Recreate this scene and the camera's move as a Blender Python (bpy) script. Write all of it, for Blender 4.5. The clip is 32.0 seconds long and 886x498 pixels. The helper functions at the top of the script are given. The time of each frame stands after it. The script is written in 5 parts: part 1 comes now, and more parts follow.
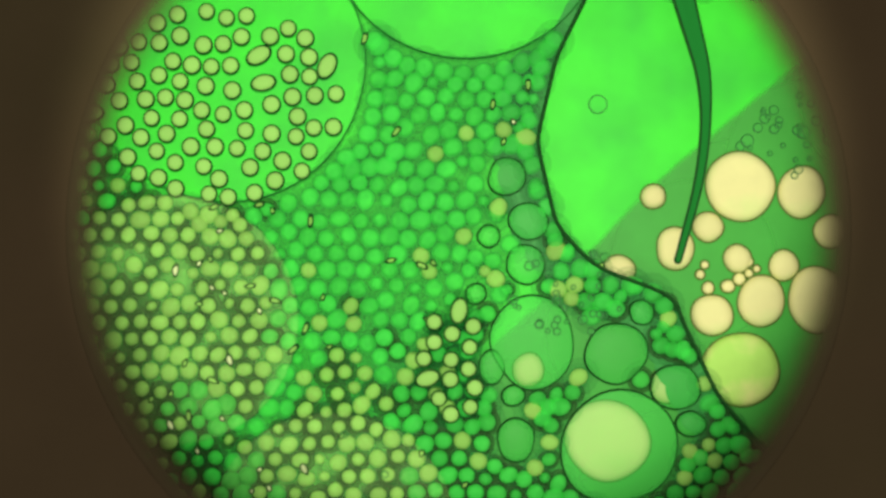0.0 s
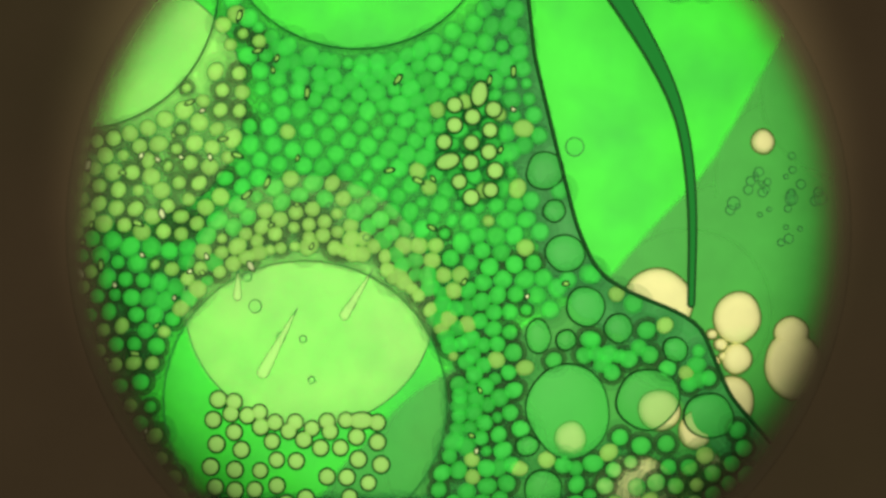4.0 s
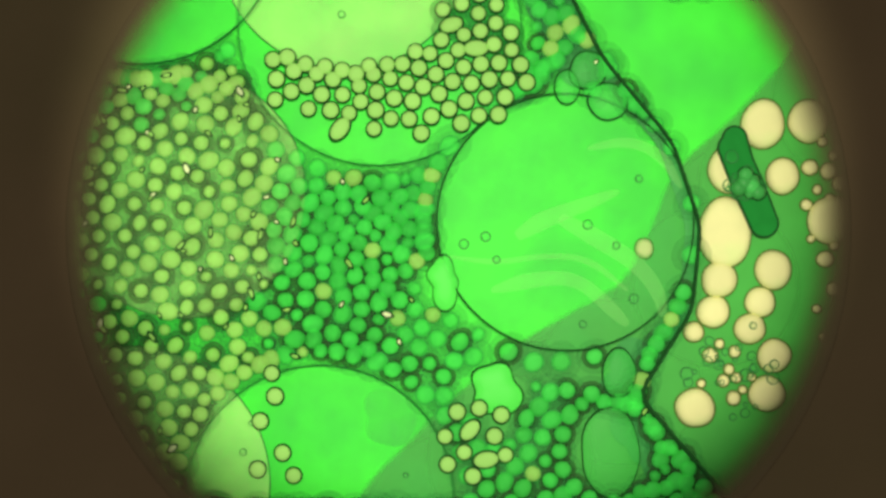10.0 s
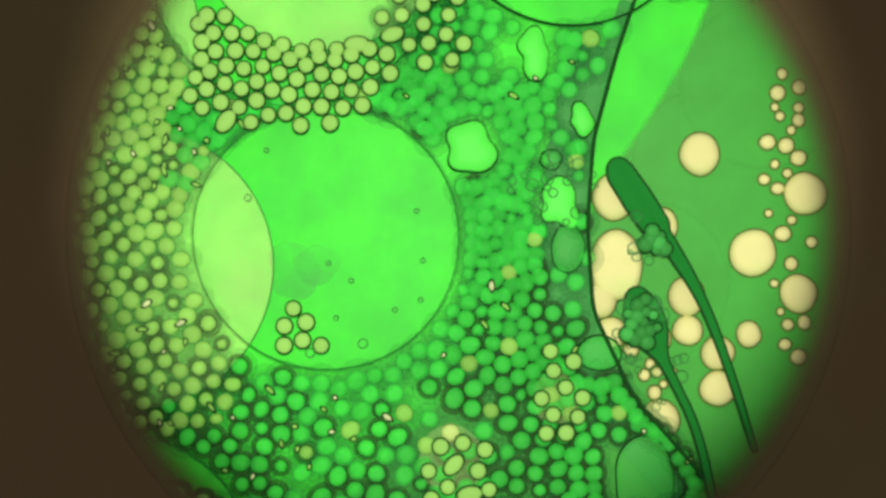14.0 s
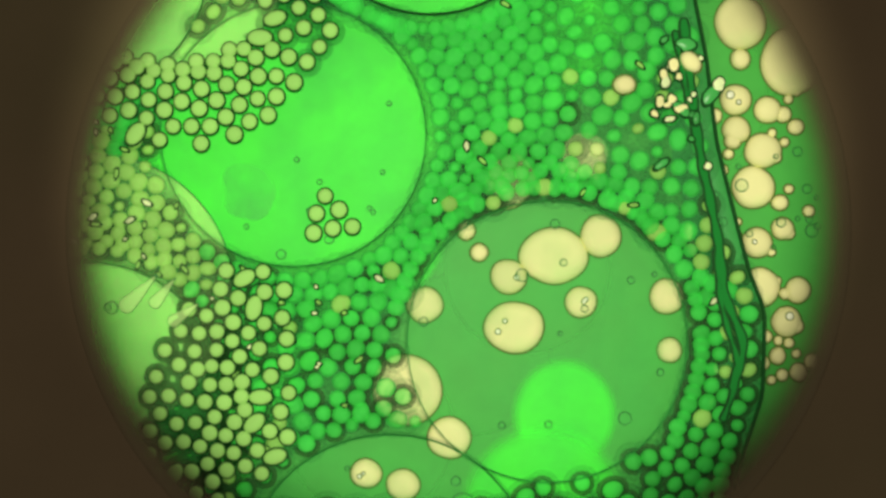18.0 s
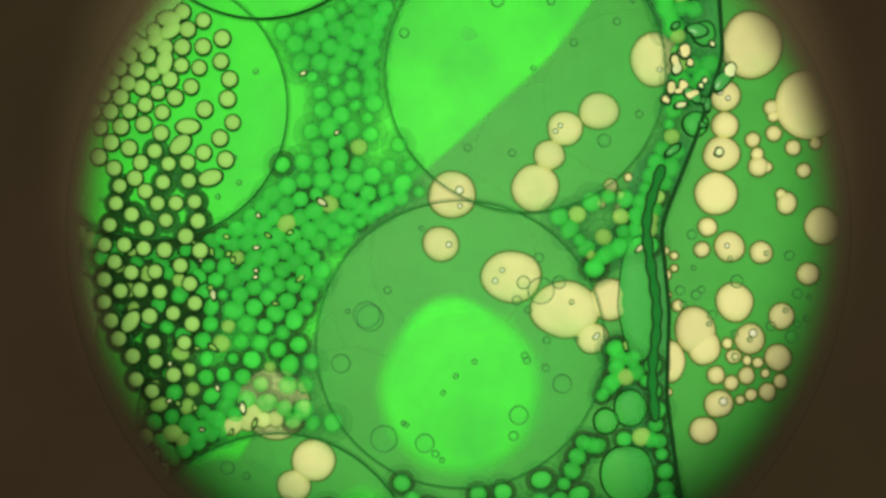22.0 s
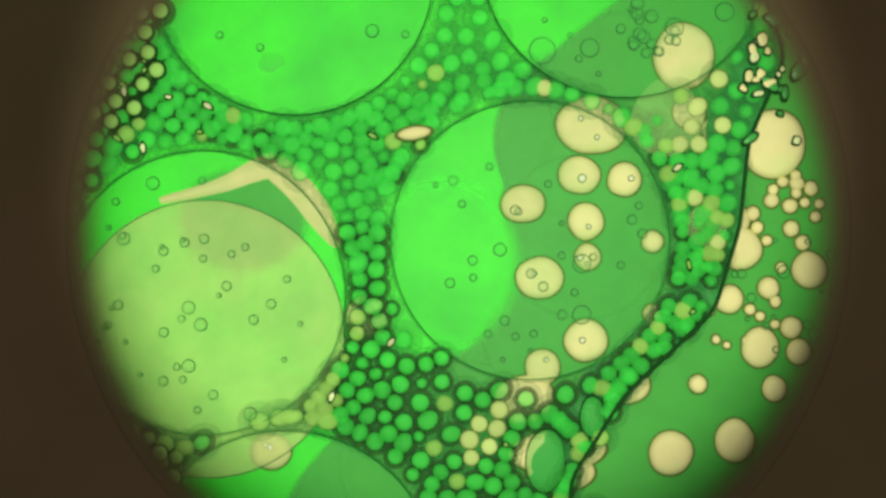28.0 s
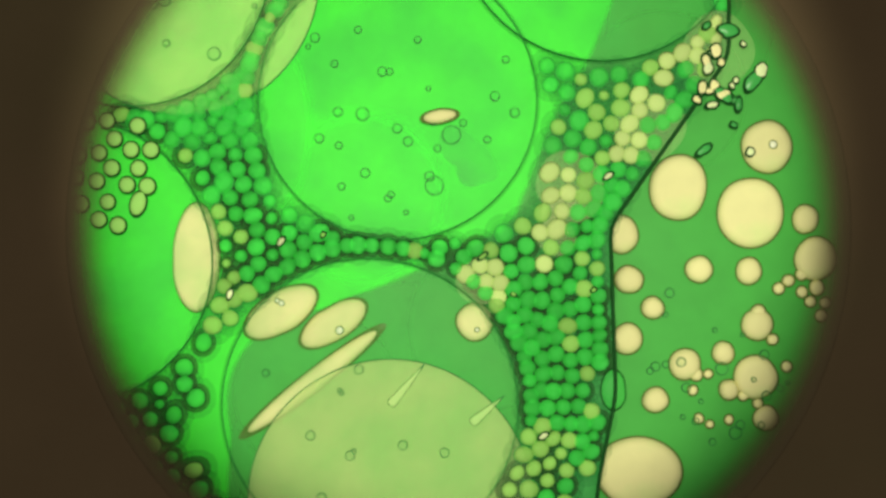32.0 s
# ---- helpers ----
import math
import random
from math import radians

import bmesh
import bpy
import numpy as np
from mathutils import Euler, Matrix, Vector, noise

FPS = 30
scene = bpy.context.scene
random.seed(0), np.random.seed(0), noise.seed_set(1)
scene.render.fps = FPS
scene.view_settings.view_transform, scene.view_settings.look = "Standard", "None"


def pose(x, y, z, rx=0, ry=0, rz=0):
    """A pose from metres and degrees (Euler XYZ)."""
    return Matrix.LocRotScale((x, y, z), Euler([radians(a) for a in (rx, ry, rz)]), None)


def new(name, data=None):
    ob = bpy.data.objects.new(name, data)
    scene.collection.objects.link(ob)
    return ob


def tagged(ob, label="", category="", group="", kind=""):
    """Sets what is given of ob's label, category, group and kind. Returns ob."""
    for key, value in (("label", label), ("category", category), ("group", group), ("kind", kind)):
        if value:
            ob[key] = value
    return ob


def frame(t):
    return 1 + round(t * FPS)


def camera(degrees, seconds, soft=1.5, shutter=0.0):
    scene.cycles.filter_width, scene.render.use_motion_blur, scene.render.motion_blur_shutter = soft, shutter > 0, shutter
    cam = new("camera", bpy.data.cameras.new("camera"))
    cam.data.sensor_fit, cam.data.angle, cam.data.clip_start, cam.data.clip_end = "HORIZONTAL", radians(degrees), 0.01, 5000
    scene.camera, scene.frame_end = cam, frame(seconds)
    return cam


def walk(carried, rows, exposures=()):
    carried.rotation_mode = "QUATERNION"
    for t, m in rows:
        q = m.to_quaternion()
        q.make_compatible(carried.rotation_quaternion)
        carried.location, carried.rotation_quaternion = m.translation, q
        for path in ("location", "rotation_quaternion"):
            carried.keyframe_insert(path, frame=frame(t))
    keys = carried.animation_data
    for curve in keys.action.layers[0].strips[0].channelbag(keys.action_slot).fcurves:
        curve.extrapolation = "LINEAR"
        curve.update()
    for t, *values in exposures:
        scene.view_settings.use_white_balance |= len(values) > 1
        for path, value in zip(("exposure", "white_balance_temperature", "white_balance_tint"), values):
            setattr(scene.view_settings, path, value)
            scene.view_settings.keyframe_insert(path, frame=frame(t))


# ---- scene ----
cam = camera(30, 32.0, soft=3.0)
HIGH = 2.926
walk(cam, [(0.0, pose(0.784, -0.441, HIGH)), (32.0, pose(0.784, -0.441, HIGH))],
     exposures=[(0, 0.0), (6, 0.02), (10, 0.08), (12, 0.10), (14, 0.03), (18, -0.04), (20, -0.08), (23, -0.16), (27, -0.12), (30, -0.06), (32, -0.06)])

# ---- light: a dim room, and a round beam added straight overhead in place of backlight ----
world = bpy.data.worlds.new("world")
scene.world = world
world.use_nodes = True
world.node_tree.nodes["Background"].inputs[0].default_value = (1.0, 0.92, 0.80, 1)
world.node_tree.nodes["Background"].inputs[1].default_value = 0.345
CENTRE = (811.0, 408.0)
beam = bpy.data.lights.new("added_beam", "SPOT")
beam.energy, beam.color = 330.0, (0.98, 0.99, 0.73)
beam.spot_size, beam.spot_blend, beam.shadow_soft_size = radians(26.2), 0.46, 0.03
lamp = new("added_beam", beam)
lamp.matrix_world = pose(0.808, -0.310, 3.2)


# ---- materials ----
def material(name, colour, rough=0.5, clear=0.0, vary=0.0, grain=0.0, grain_size=40.0, gloss=0.25, stain=None, stain_size=6.0, bump=0.0, still=False, cloud=0.0):
    """A dyed liquid: colour with blotches and grain, and a share of clear light through it."""
    m = bpy.data.materials.new(name)
    m.use_nodes = True
    t = m.node_tree
    n, link = t.nodes, t.links.new
    body = n["Principled BSDF"]
    body.inputs["Roughness"].default_value = rough
    body.inputs["Specular IOR Level"].default_value = gloss
    place = n.new("ShaderNodeTexCoord")
    at = n.new("ShaderNodeNewGeometry").outputs["Position"] if still else place.outputs["Object"]
    col = n.new("ShaderNodeRGB")
    col.outputs[0].default_value = (*colour, 1)
    out = col.outputs[0]
    if stain:
        tex = n.new("ShaderNodeTexNoise")
        tex.inputs["Scale"].default_value = stain_size
        tex.inputs["Detail"].default_value = 3
        link(at, tex.inputs["Vector"])
        ramp = n.new("ShaderNodeMapRange")
        ramp.inputs[1].default_value, ramp.inputs[2].default_value = 0.48, 0.72
        link(tex.outputs[0], ramp.inputs[0])
        mix = n.new("ShaderNodeMix")
        mix.data_type = "RGBA"
        link(ramp.outputs[0], mix.inputs[0])
        link(out, mix.inputs[6])
        mix.inputs[7].default_value = (*stain, 1)
        out = mix.outputs[2]
    if grain:
        tex = n.new("ShaderNodeTexNoise")
        tex.inputs["Scale"].default_value = grain_size
        tex.inputs["Detail"].default_value = 4
        link(at, tex.inputs["Vector"])
        ramp = n.new("ShaderNodeMapRange")
        ramp.inputs[3].default_value, ramp.inputs[4].default_value = 1 - grain, 1 + grain
        link(tex.outputs[0], ramp.inputs[0])
        hsv = n.new("ShaderNodeHueSaturation")
        link(ramp.outputs[0], hsv.inputs["Value"])
        link(out, hsv.inputs["Color"])
        out = hsv.outputs[0]
    if vary:
        info = n.new("ShaderNodeObjectInfo")
        ramp = n.new("ShaderNodeMapRange")
        ramp.inputs[3].default_value, ramp.inputs[4].default_value = 1 - vary, 1 + vary
        link(info.outputs["Random"], ramp.inputs[0])
        hsv = n.new("ShaderNodeHueSaturation")
        link(ramp.outputs[0], hsv.inputs["Value"])
        link(out, hsv.inputs["Color"])
        out = hsv.outputs[0]
    link(out, body.inputs["Base Color"])
    if bump:
        tex = n.new("ShaderNodeTexNoise")
        tex.inputs["Scale"].default_value = 30
        link(at, tex.inputs["Vector"])
        b = n.new("ShaderNodeBump")
        b.inputs["Strength"].default_value, b.inputs["Distance"].default_value = bump, 0.004
        link(tex.outputs[0], b.inputs["Height"])
        link(b.outputs[0], body.inputs["Normal"])
    if clear:
        see = n.new("ShaderNodeBsdfTransparent")
        mix = n.new("ShaderNodeMixShader")
        mix.inputs[0].default_value = clear
        if cloud:
            tex = n.new("ShaderNodeTexNoise")
            tex.inputs["Scale"].default_value = 9
            tex.inputs["Detail"].default_value = 5
            link(at, tex.inputs["Vector"])
            ramp = n.new("ShaderNodeMapRange")
            ramp.inputs[1].default_value, ramp.inputs[2].default_value = 0.35, 0.68
            ramp.inputs[3].default_value, ramp.inputs[4].default_value = clear + cloud, clear - cloud
            link(tex.outputs[0], ramp.inputs[0])
            link(ramp.outputs[0], mix.inputs[0])
        link(body.outputs[0], mix.inputs[1])
        link(see.outputs[0], mix.inputs[2])
        link(mix.outputs[0], n["Material Output"].inputs["Surface"])
    return m


BRIGHT = material("bright_green_liquid", (0.048, 0.86, 0.036), grain=0.10, grain_size=18, stain=(0.036, 0.64, 0.042), stain_size=5)
MIDDLE = material("grey_green_liquid", (0.050, 0.40, 0.047), grain=0.14, grain_size=22, still=True)
CRUMB = material("cloudy_cream_oil", (0.66, 0.76, 0.40), vary=0.3, grain=0.2, grain_size=120)
DARK = material("dark_green_film", (0.026, 0.31, 0.050), grain=0.15, grain_size=60)
# dark borders of refracting drops, painted on as rims and edge lines
EDGE = material("painted_dark_rim", (0.011, 0.066, 0.015), rough=0.6, gloss=0.05)
SOFT = material("painted_soft_rim", (0.022, 0.21, 0.040), rough=0.6, gloss=0.08)
RIM = material("painted_green_rim", (0.018, 0.15, 0.032), rough=0.4)
OLIVE = material("painted_olive_rim", (0.10, 0.16, 0.03), rough=0.5)
CREAM = material("pale_cream_oil", (0.82, 0.78, 0.38), vary=0.08, grain=0.08, grain_size=26, stain=(0.68, 0.78, 0.32), stain_size=9, rough=0.6, gloss=0.15)
LIME = material("yellow_green_drop_oil", (0.46, 0.80, 0.16), grain=0.10, grain_size=26, stain=(0.74, 0.78, 0.30), stain_size=12, rough=0.6, gloss=0.15)
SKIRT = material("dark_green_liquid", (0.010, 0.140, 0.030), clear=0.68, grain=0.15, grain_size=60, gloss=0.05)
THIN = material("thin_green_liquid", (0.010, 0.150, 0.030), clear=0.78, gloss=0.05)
SHADE = material("darkened_olive_liquid", (0.018, 0.070, 0.016), clear=0.24, grain=0.2, grain_size=60, gloss=0.05)
KHAKI = material("khaki_droplet_oil", (0.32, 0.64, 0.13), clear=0.22, vary=0.15, rough=0.6, gloss=0.08)
GLASS = material("green_droplet_oil", (0.052, 0.69, 0.080), clear=0.40, vary=0.18, rough=0.6, gloss=0.08)
PALE = material("pale_droplet_oil", (0.38, 0.74, 0.18), clear=0.15, vary=0.06, rough=0.6, gloss=0.08)
PALER = material("cream_droplet_oil", (0.58, 0.74, 0.26), clear=0.10, vary=0.12, rough=0.6, gloss=0.08)
BLOB = material("green_oil", (0.045, 0.56, 0.065), clear=0.5, vary=0.15, grain=0.06)
MURK = material("murky_green_oil", (0.050, 0.36, 0.070), vary=0.3, rough=0.3)
HAZE = material("pale_cream_film", (0.62, 0.84, 0.34), clear=0.80, gloss=0.05)
WHITE = material("painted_glint_white", (0.86, 0.88, 0.66), rough=0.3)
TORN = material("bright_oil", (0.10, 0.90, 0.09), clear=0.12, vary=0.1)
CLEAR = material("clear_green_oil", (0.055, 0.50, 0.085), clear=0.85, gloss=0.1, cloud=0.13)
UPPER = material("pale_yellow_oil", (0.92, 0.86, 0.44), clear=0.70, gloss=0.05, grain=0.06, grain_size=8)
FAINT = material("faint_pale_oil", (0.55, 0.86, 0.30), clear=0.94, gloss=0.02)
YELLOW = material("yellow_green_oil", (0.60, 0.66, 0.27), clear=0.42, gloss=0.05, grain=0.06, grain_size=8)
BROWN = material("matt_brown_metal", (0.112, 0.080, 0.044), rough=0.9, gloss=0.02, grain=0.14, grain_size=4, stain=(0.100, 0.080, 0.040), stain_size=1.2)
CHANNEL = material("dark_channel_liquid", (0.016, 0.21, 0.034), rough=0.9, gloss=0.0, grain=0.25, grain_size=30)
SMUDGE = material("cloudy_green_smudge", (0.05, 0.36, 0.07), clear=0.72, grain=0.3, grain_size=30, cloud=0.22)
STREAK = material("clear_yellow_oil", (0.62, 0.90, 0.32), clear=0.60, gloss=0.2)


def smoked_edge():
    """Painted vignette: a brown fade, clear at its inner edge and dense at its outer one."""
    m = material("painted_brown_vignette", (0.100, 0.077, 0.042), rough=0.9, gloss=0.0, clear=0.5, grain=0.14, grain_size=4)
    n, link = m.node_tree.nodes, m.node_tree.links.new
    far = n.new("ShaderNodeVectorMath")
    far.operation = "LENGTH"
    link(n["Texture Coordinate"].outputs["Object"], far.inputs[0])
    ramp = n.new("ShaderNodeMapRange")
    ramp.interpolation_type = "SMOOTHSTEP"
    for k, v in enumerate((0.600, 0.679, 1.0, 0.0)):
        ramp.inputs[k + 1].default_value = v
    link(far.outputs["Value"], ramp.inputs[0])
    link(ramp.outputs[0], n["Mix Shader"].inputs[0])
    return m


FOLD = material("pale_oil_film", (0.30, 0.84, 0.20), clear=0.80, gloss=0.2)
VIGNETTE = smoked_edge()


def thinned(m, name, start):
    """The same liquid in a round patch that thins out towards its edge."""
    m = m.copy()
    m.name = name
    n, link = m.node_tree.nodes, m.node_tree.links.new
    place = n.new("ShaderNodeTexCoord")
    mid = n.new("ShaderNodeVectorMath")
    mid.operation = "MULTIPLY_ADD"
    mid.inputs[1].default_value, mid.inputs[2].default_value = (2, 2, 0), (-1, -1, 0)
    link(place.outputs["Generated"], mid.inputs[0])
    far = n.new("ShaderNodeVectorMath")
    far.operation = "LENGTH"
    link(mid.outputs[0], far.inputs[0])
    ramp = n.new("ShaderNodeMapRange")
    ramp.interpolation_type = "SMOOTHSTEP"
    ramp.inputs[1].default_value, ramp.inputs[2].default_value = start, 0.99
    link(far.outputs["Value"], ramp.inputs[0])
    mix = n.new("ShaderNodeMixShader")
    link(ramp.outputs[0], mix.inputs[0])
    link(n["Principled BSDF"].outputs[0], mix.inputs[1])
    link(n.new("ShaderNodeBsdfTransparent").outputs[0], mix.inputs[2])
    link(mix.outputs[0], n["Material Output"].inputs["Surface"])
    return m


BRIGHT_PATCH = thinned(BRIGHT, "bright_green_patch", 0.74)
MIDDLE_PATCH = thinned(MIDDLE, "grey_green_patch", 0.74)
MIDDLE_LOBE = thinned(MIDDLE, "grey_green_lobe", 0.90)


# ---- places and paths, in millimetres across the field, y downwards ----
def at(x, y, z):
    """The field's place (x, y) for a thing that floats z metres over the slide."""
    k = (HIGH - z) / HIGH
    return Vector(((784 + (x - 784) * k) / 1000, -(441 + (y - 441) * k) / 1000, z))


FLOW_T, FLOW_V = [], []


def flow(t, text):
    """The drift at time t, millimetres a second, on a grid of 5 by 4 places."""
    FLOW_T.append(t)
    FLOW_V.append(np.array([[float(c) for c in w.split(",")] for w in text.split()]).reshape(4, 5, 2))


flow(0.5, "3,-93 15,-86 -16,-23 -16,5 -44,57 3,-99 15,-94 -8,-13 -13,15 -29,48 -34,-79 -7,-101 6,-102 -5,20 -25,39 0,-116 11,-123 16,-123 1,13 -25,32")
flow(2, "26,-76 23,-62 -2,-9 -3,13 -14,50 -62,-43 -7,-53 17,-12 4,16 -19,58 -60,-55 -40,-74 19,-41 -2,31 -19,55 -46,-69 -31,-86 16,-97 1,28 -16,52")
flow(3.3, "15,-69 12,-65 1,-16 -17,5 -19,20 -46,-50 -23,-45 11,-13 -5,16 -23,31 -48,-42 -34,-58 -12,-4 -14,27 -20,25 21,-1 13,9 -17,6 -10,25 -12,24")
flow(5.6, "-63,34 -36,-10 30,-61 2,-13 43,166 -45,-7 17,-92 3,-23 -11,8 22,120 47,-126 46,-155 17,-139 10,-4 29,-2 -2,-136 18,-143 15,-102 -74,44 -83,-7")
flow(7, "-52,-13 1,-96 8,-69 -4,-31 -14,-4 -34,-35 -3,-136 4,-57 10,-29 -41,27 -19,-114 -14,-126 -17,-121 19,-29 -43,25 -20,-138 -21,-133 -26,-130 6,-69 31,-10")
flow(8.5, "-14,-75 40,-25 10,-59 18,-71 25,-63 -14,-91 43,-67 37,-57 41,-78 -35,18 -23,-107 -29,-130 -36,-139 43,-73 -44,20 -20,-113 -36,-143 -25,-157 -11,-132 -102,44")
flow(10, "-31,-54 47,-35 19,-38 25,-76 -37,19 -34,-76 33,-46 28,-38 33,-66 -41,27 -29,-93 -10,-108 -1,-128 -46,24 -41,28 -29,-105 17,-109 1,-103 -37,23 -38,25")
flow(11.5, "-62,-56 -53,-25 -2,-20 1,-30 -44,11 -65,-69 -54,-34 -30,-31 -44,2 -46,15 -23,-78 22,-60 12,-161 -34,7 -34,11 6,-104 16,-79 10,-156 -11,8 -21,6")
flow(13, "-49,-12 -49,-12 -42,-17 -33,-40 -56,8 -40,-24 -44,-17 10,-86 -41,7 -49,13 -19,-39 -17,-33 23,-145 -39,3 -30,10 1,-89 11,-102 31,-116 42,-134 -21,4")
flow(14.3, "-72,-2 -68,1 -33,-62 6,-21 -49,-4 -55,-10 -56,-7 -19,-93 -17,-25 -39,-7 -13,-59 3,-48 15,-105 7,-38 -25,-7 -7,-58 -2,-59 12,-73 24,-142 -18,-6")
flow(16.7, "-35,-7 -33,-19 -17,-40 -11,-37 -30,-4 -40,-17 -33,-45 -14,-57 -16,-47 -24,-4 -16,-56 -13,-62 -16,-59 -14,-25 -10,-3 -5,-52 -6,-58 -10,-59 -17,-29 -7,-6")
flow(18, "-32,-10 -26,-25 -4,-40 -14,-37 -24,-2 -35,-25 -35,-60 -14,-49 -25,-20 -19,-2 -26,-49 -10,-54 -11,-52 -16,-12 -11,-1 -5,-56 -1,-57 -11,-58 -23,-13 -14,0")
flow(19.5, "-50,-7 -53,-14 -52,-32 -28,-13 -20,0 -52,-6 -41,-24 -43,-20 -26,0 -20,0 -52,-8 -29,-30 -25,-33 -27,3 -21,3 -34,-60 -41,-19 -34,-26 -36,6 -27,6")
flow(21, "-44,-23 -45,-7 -46,2 -16,16 -9,12 -41,-29 -37,-28 -25,11 -17,14 -13,9 -30,-85 -33,-33 -18,-8 -15,13 -14,10 -4,-79 -2,-68 -17,-11 -16,7 -15,11")
flow(22.5, "-23,-29 -32,-27 -35,-16 -33,13 -31,12 6,-89 14,-67 -20,-14 -25,9 -24,8 8,-108 27,-82 22,-70 -10,12 -14,9 -48,-15 -51,-14 10,-72 14,27 -11,12")
flow(24.2, "-28,-73 -65,-23 -41,-14 -22,-3 -22,2 5,-113 -28,-61 -16,5 -17,7 -15,7 -22,-56 -17,-58 -7,-70 -11,8 -8,10 -25,-46 -35,-38 -11,-74 0,-10 -1,10")
flow(26.8, "-28,-51 -24,-46 25,-91 0,6 1,16 -78,-54 -24,-42 4,-83 8,13 -1,7 -25,-109 -16,-91 -32,-98 -14,-80 -2,-81 -42,-17 22,-122 37,-130 -49,-123 -44,-123")
flow(28, "-86,-5 -47,-26 -35,-63 -6,27 -13,7 -76,-6 -47,-22 -34,-47 3,39 -4,20 -51,-2 -49,-21 -18,-82 -27,-69 11,34 -51,-4 36,-116 36,-120 -27,-131 15,36")
flow(29.3, "-72,-23 -35,-54 -35,-54 -26,26 -23,31 -70,-19 -52,-42 -51,-30 -29,30 -13,37 -14,-110 -58,-32 -45,-25 -12,-39 4,56 -53,-27 -51,-33 26,-53 33,-53 4,56")
flow(30.5, "-62,-36 -48,-52 -40,-42 -38,10 -40,19 -14,-96 -64,-46 -54,-34 -34,7 3,42 -64,0 -54,-44 -6,-70 4,-16 16,50 -62,-6 -38,-47 14,-62 22,-58 17,52")
flow(31.7, "-66,-8 -69,-20 -21,-26 -42,-9 -38,-2 -38,-1 -65,-34 -30,-49 -33,-12 -2,21 -53,10 -58,-49 6,-95 25,47 15,44 -63,6 -71,-33 -1,-77 34,67 21,50")
FLOW_V = np.array(FLOW_V)


def drift(p, t):
    """The drift at the places p (n by 2)."""
    i = int(np.clip(np.searchsorted(FLOW_T, t) - 1, 0, len(FLOW_T) - 2))
    f = float(np.clip((t - FLOW_T[i]) / (FLOW_T[i + 1] - FLOW_T[i]), 0, 1))
    g = FLOW_V[i] * (1 - f) + FLOW_V[i + 1] * f
    u = np.clip((p[:, 0] - 200) / 300, 0, 3.999)
    v = np.clip(p[:, 1] / 300, 0, 2.999)
    a, b = u.astype(int), v.astype(int)
    u, v = (u - a)[:, None], (v - b)[:, None]
    return (g[b, a] * (1 - u) + g[b, a + 1] * u) * (1 - v) + (g[b + 1, a] * (1 - u) + g[b + 1, a + 1] * u) * v


class Track:
    """A path through places at times, smooth between them. Past its ends it goes straight on, or with the drift for a while;
    what has not left the field by then sinks into the depth, as it rose from there."""

    def __init__(self, text, straight=False, last=1.5):
        rows = [w.split(":") for w in text.split()]
        self.t = [float(a) for a, b in rows]
        self.p = np.array([[float(c) for c in b.split(",")] for a, b in rows])
        n = len(self.t)
        if straight and n > 1:
            for end, near in ((0, 1), (n - 1, n - 2)):
                v = (self.p[end] - self.p[near]) / (self.t[end] - self.t[near])
                if end == 0 and self.t[0] > 0:
                    self.p = np.vstack([self.p[0] - v * min(self.t[0], 4), self.p])
                    self.t.insert(0, self.t[0] - min(self.t[0], 4))
                elif end and self.t[-1] < 32:
                    d = min(32 - self.t[-1], 4)
                    self.p = np.vstack([self.p, self.p[-1] + v * d])
                    self.t.append(self.t[-1] + d)
        self.up, self.down = -9.0, 99.0
        if not straight:
            before, after = [], []
            q, t = self.p[:1].copy(), self.t[0]
            while t > 0 and np.hypot(*(q[0] - CENTRE)) < 790 and len(before) < last * 2:
                q = q - drift(q, t) * 0.5
                t -= 0.5
                before.append((t, q[0].copy()))
            if t > 0 and np.hypot(*(q[0] - CENTRE)) < 740:
                self.up = t
            q, t = self.p[-1:].copy(), self.t[-1]
            while t < 32 and np.hypot(*(q[0] - CENTRE)) < 790 and len(after) < last * 2:
                q = q + drift(q, t) * 0.5
                t += 0.5
                after.append((t, q[0].copy()))
            if t < 32 and np.hypot(*(q[0] - CENTRE)) < 740:
                self.down = t
            self.t = [a for a, b in before[::-1]] + self.t + [a for a, b in after]
            self.p = np.array([b for a, b in before[::-1]] + list(self.p) + [b for a, b in after])
        t, p = np.array(self.t), self.p
        self.v = np.zeros_like(p)
        if len(t) > 2:
            d = np.diff(p, axis=0) / np.diff(t)[:, None]
            h = np.diff(t)[:, None]
            self.v[1:-1] = (d[:-1] * h[1:] + d[1:] * h[:-1]) / (h[1:] + h[:-1])
            self.v[0], self.v[-1] = d[0], d[-1]

    def __call__(self, t):
        if t <= self.t[0]:
            return self.p[0]
        if t >= self.t[-1]:
            return self.p[-1]
        i = int(np.searchsorted(self.t, t, side="right")) - 1
        h = self.t[i + 1] - self.t[i]
        s = (t - self.t[i]) / h
        return ((2 * s**3 - 3 * s**2 + 1) * self.p[i] + (s**3 - 2 * s**2 + s) * h * self.v[i]
                + (3 * s**2 - 2 * s**3) * self.p[i + 1] + (s**3 - s**2) * h * self.v[i + 1])

    def rows(self, z, step=0.5, turn=0.0):
        times = [round(k * step, 3) for k in range(int(32 / step) + 1)]
        kept = [t for t in times if t in (0, 32) or self.t[0] - step * 1.01 < t < self.t[-1] + step * 1.01]
        deep = -0.11
        return [(t, Matrix.Translation(at(*self(t), z if self.up <= t <= self.down else deep)) @ pose(0, 0, 0, 0, 0, turn)) for t in kept]


MOVES = []  # (thing, rows): what moves, keyed in motions()


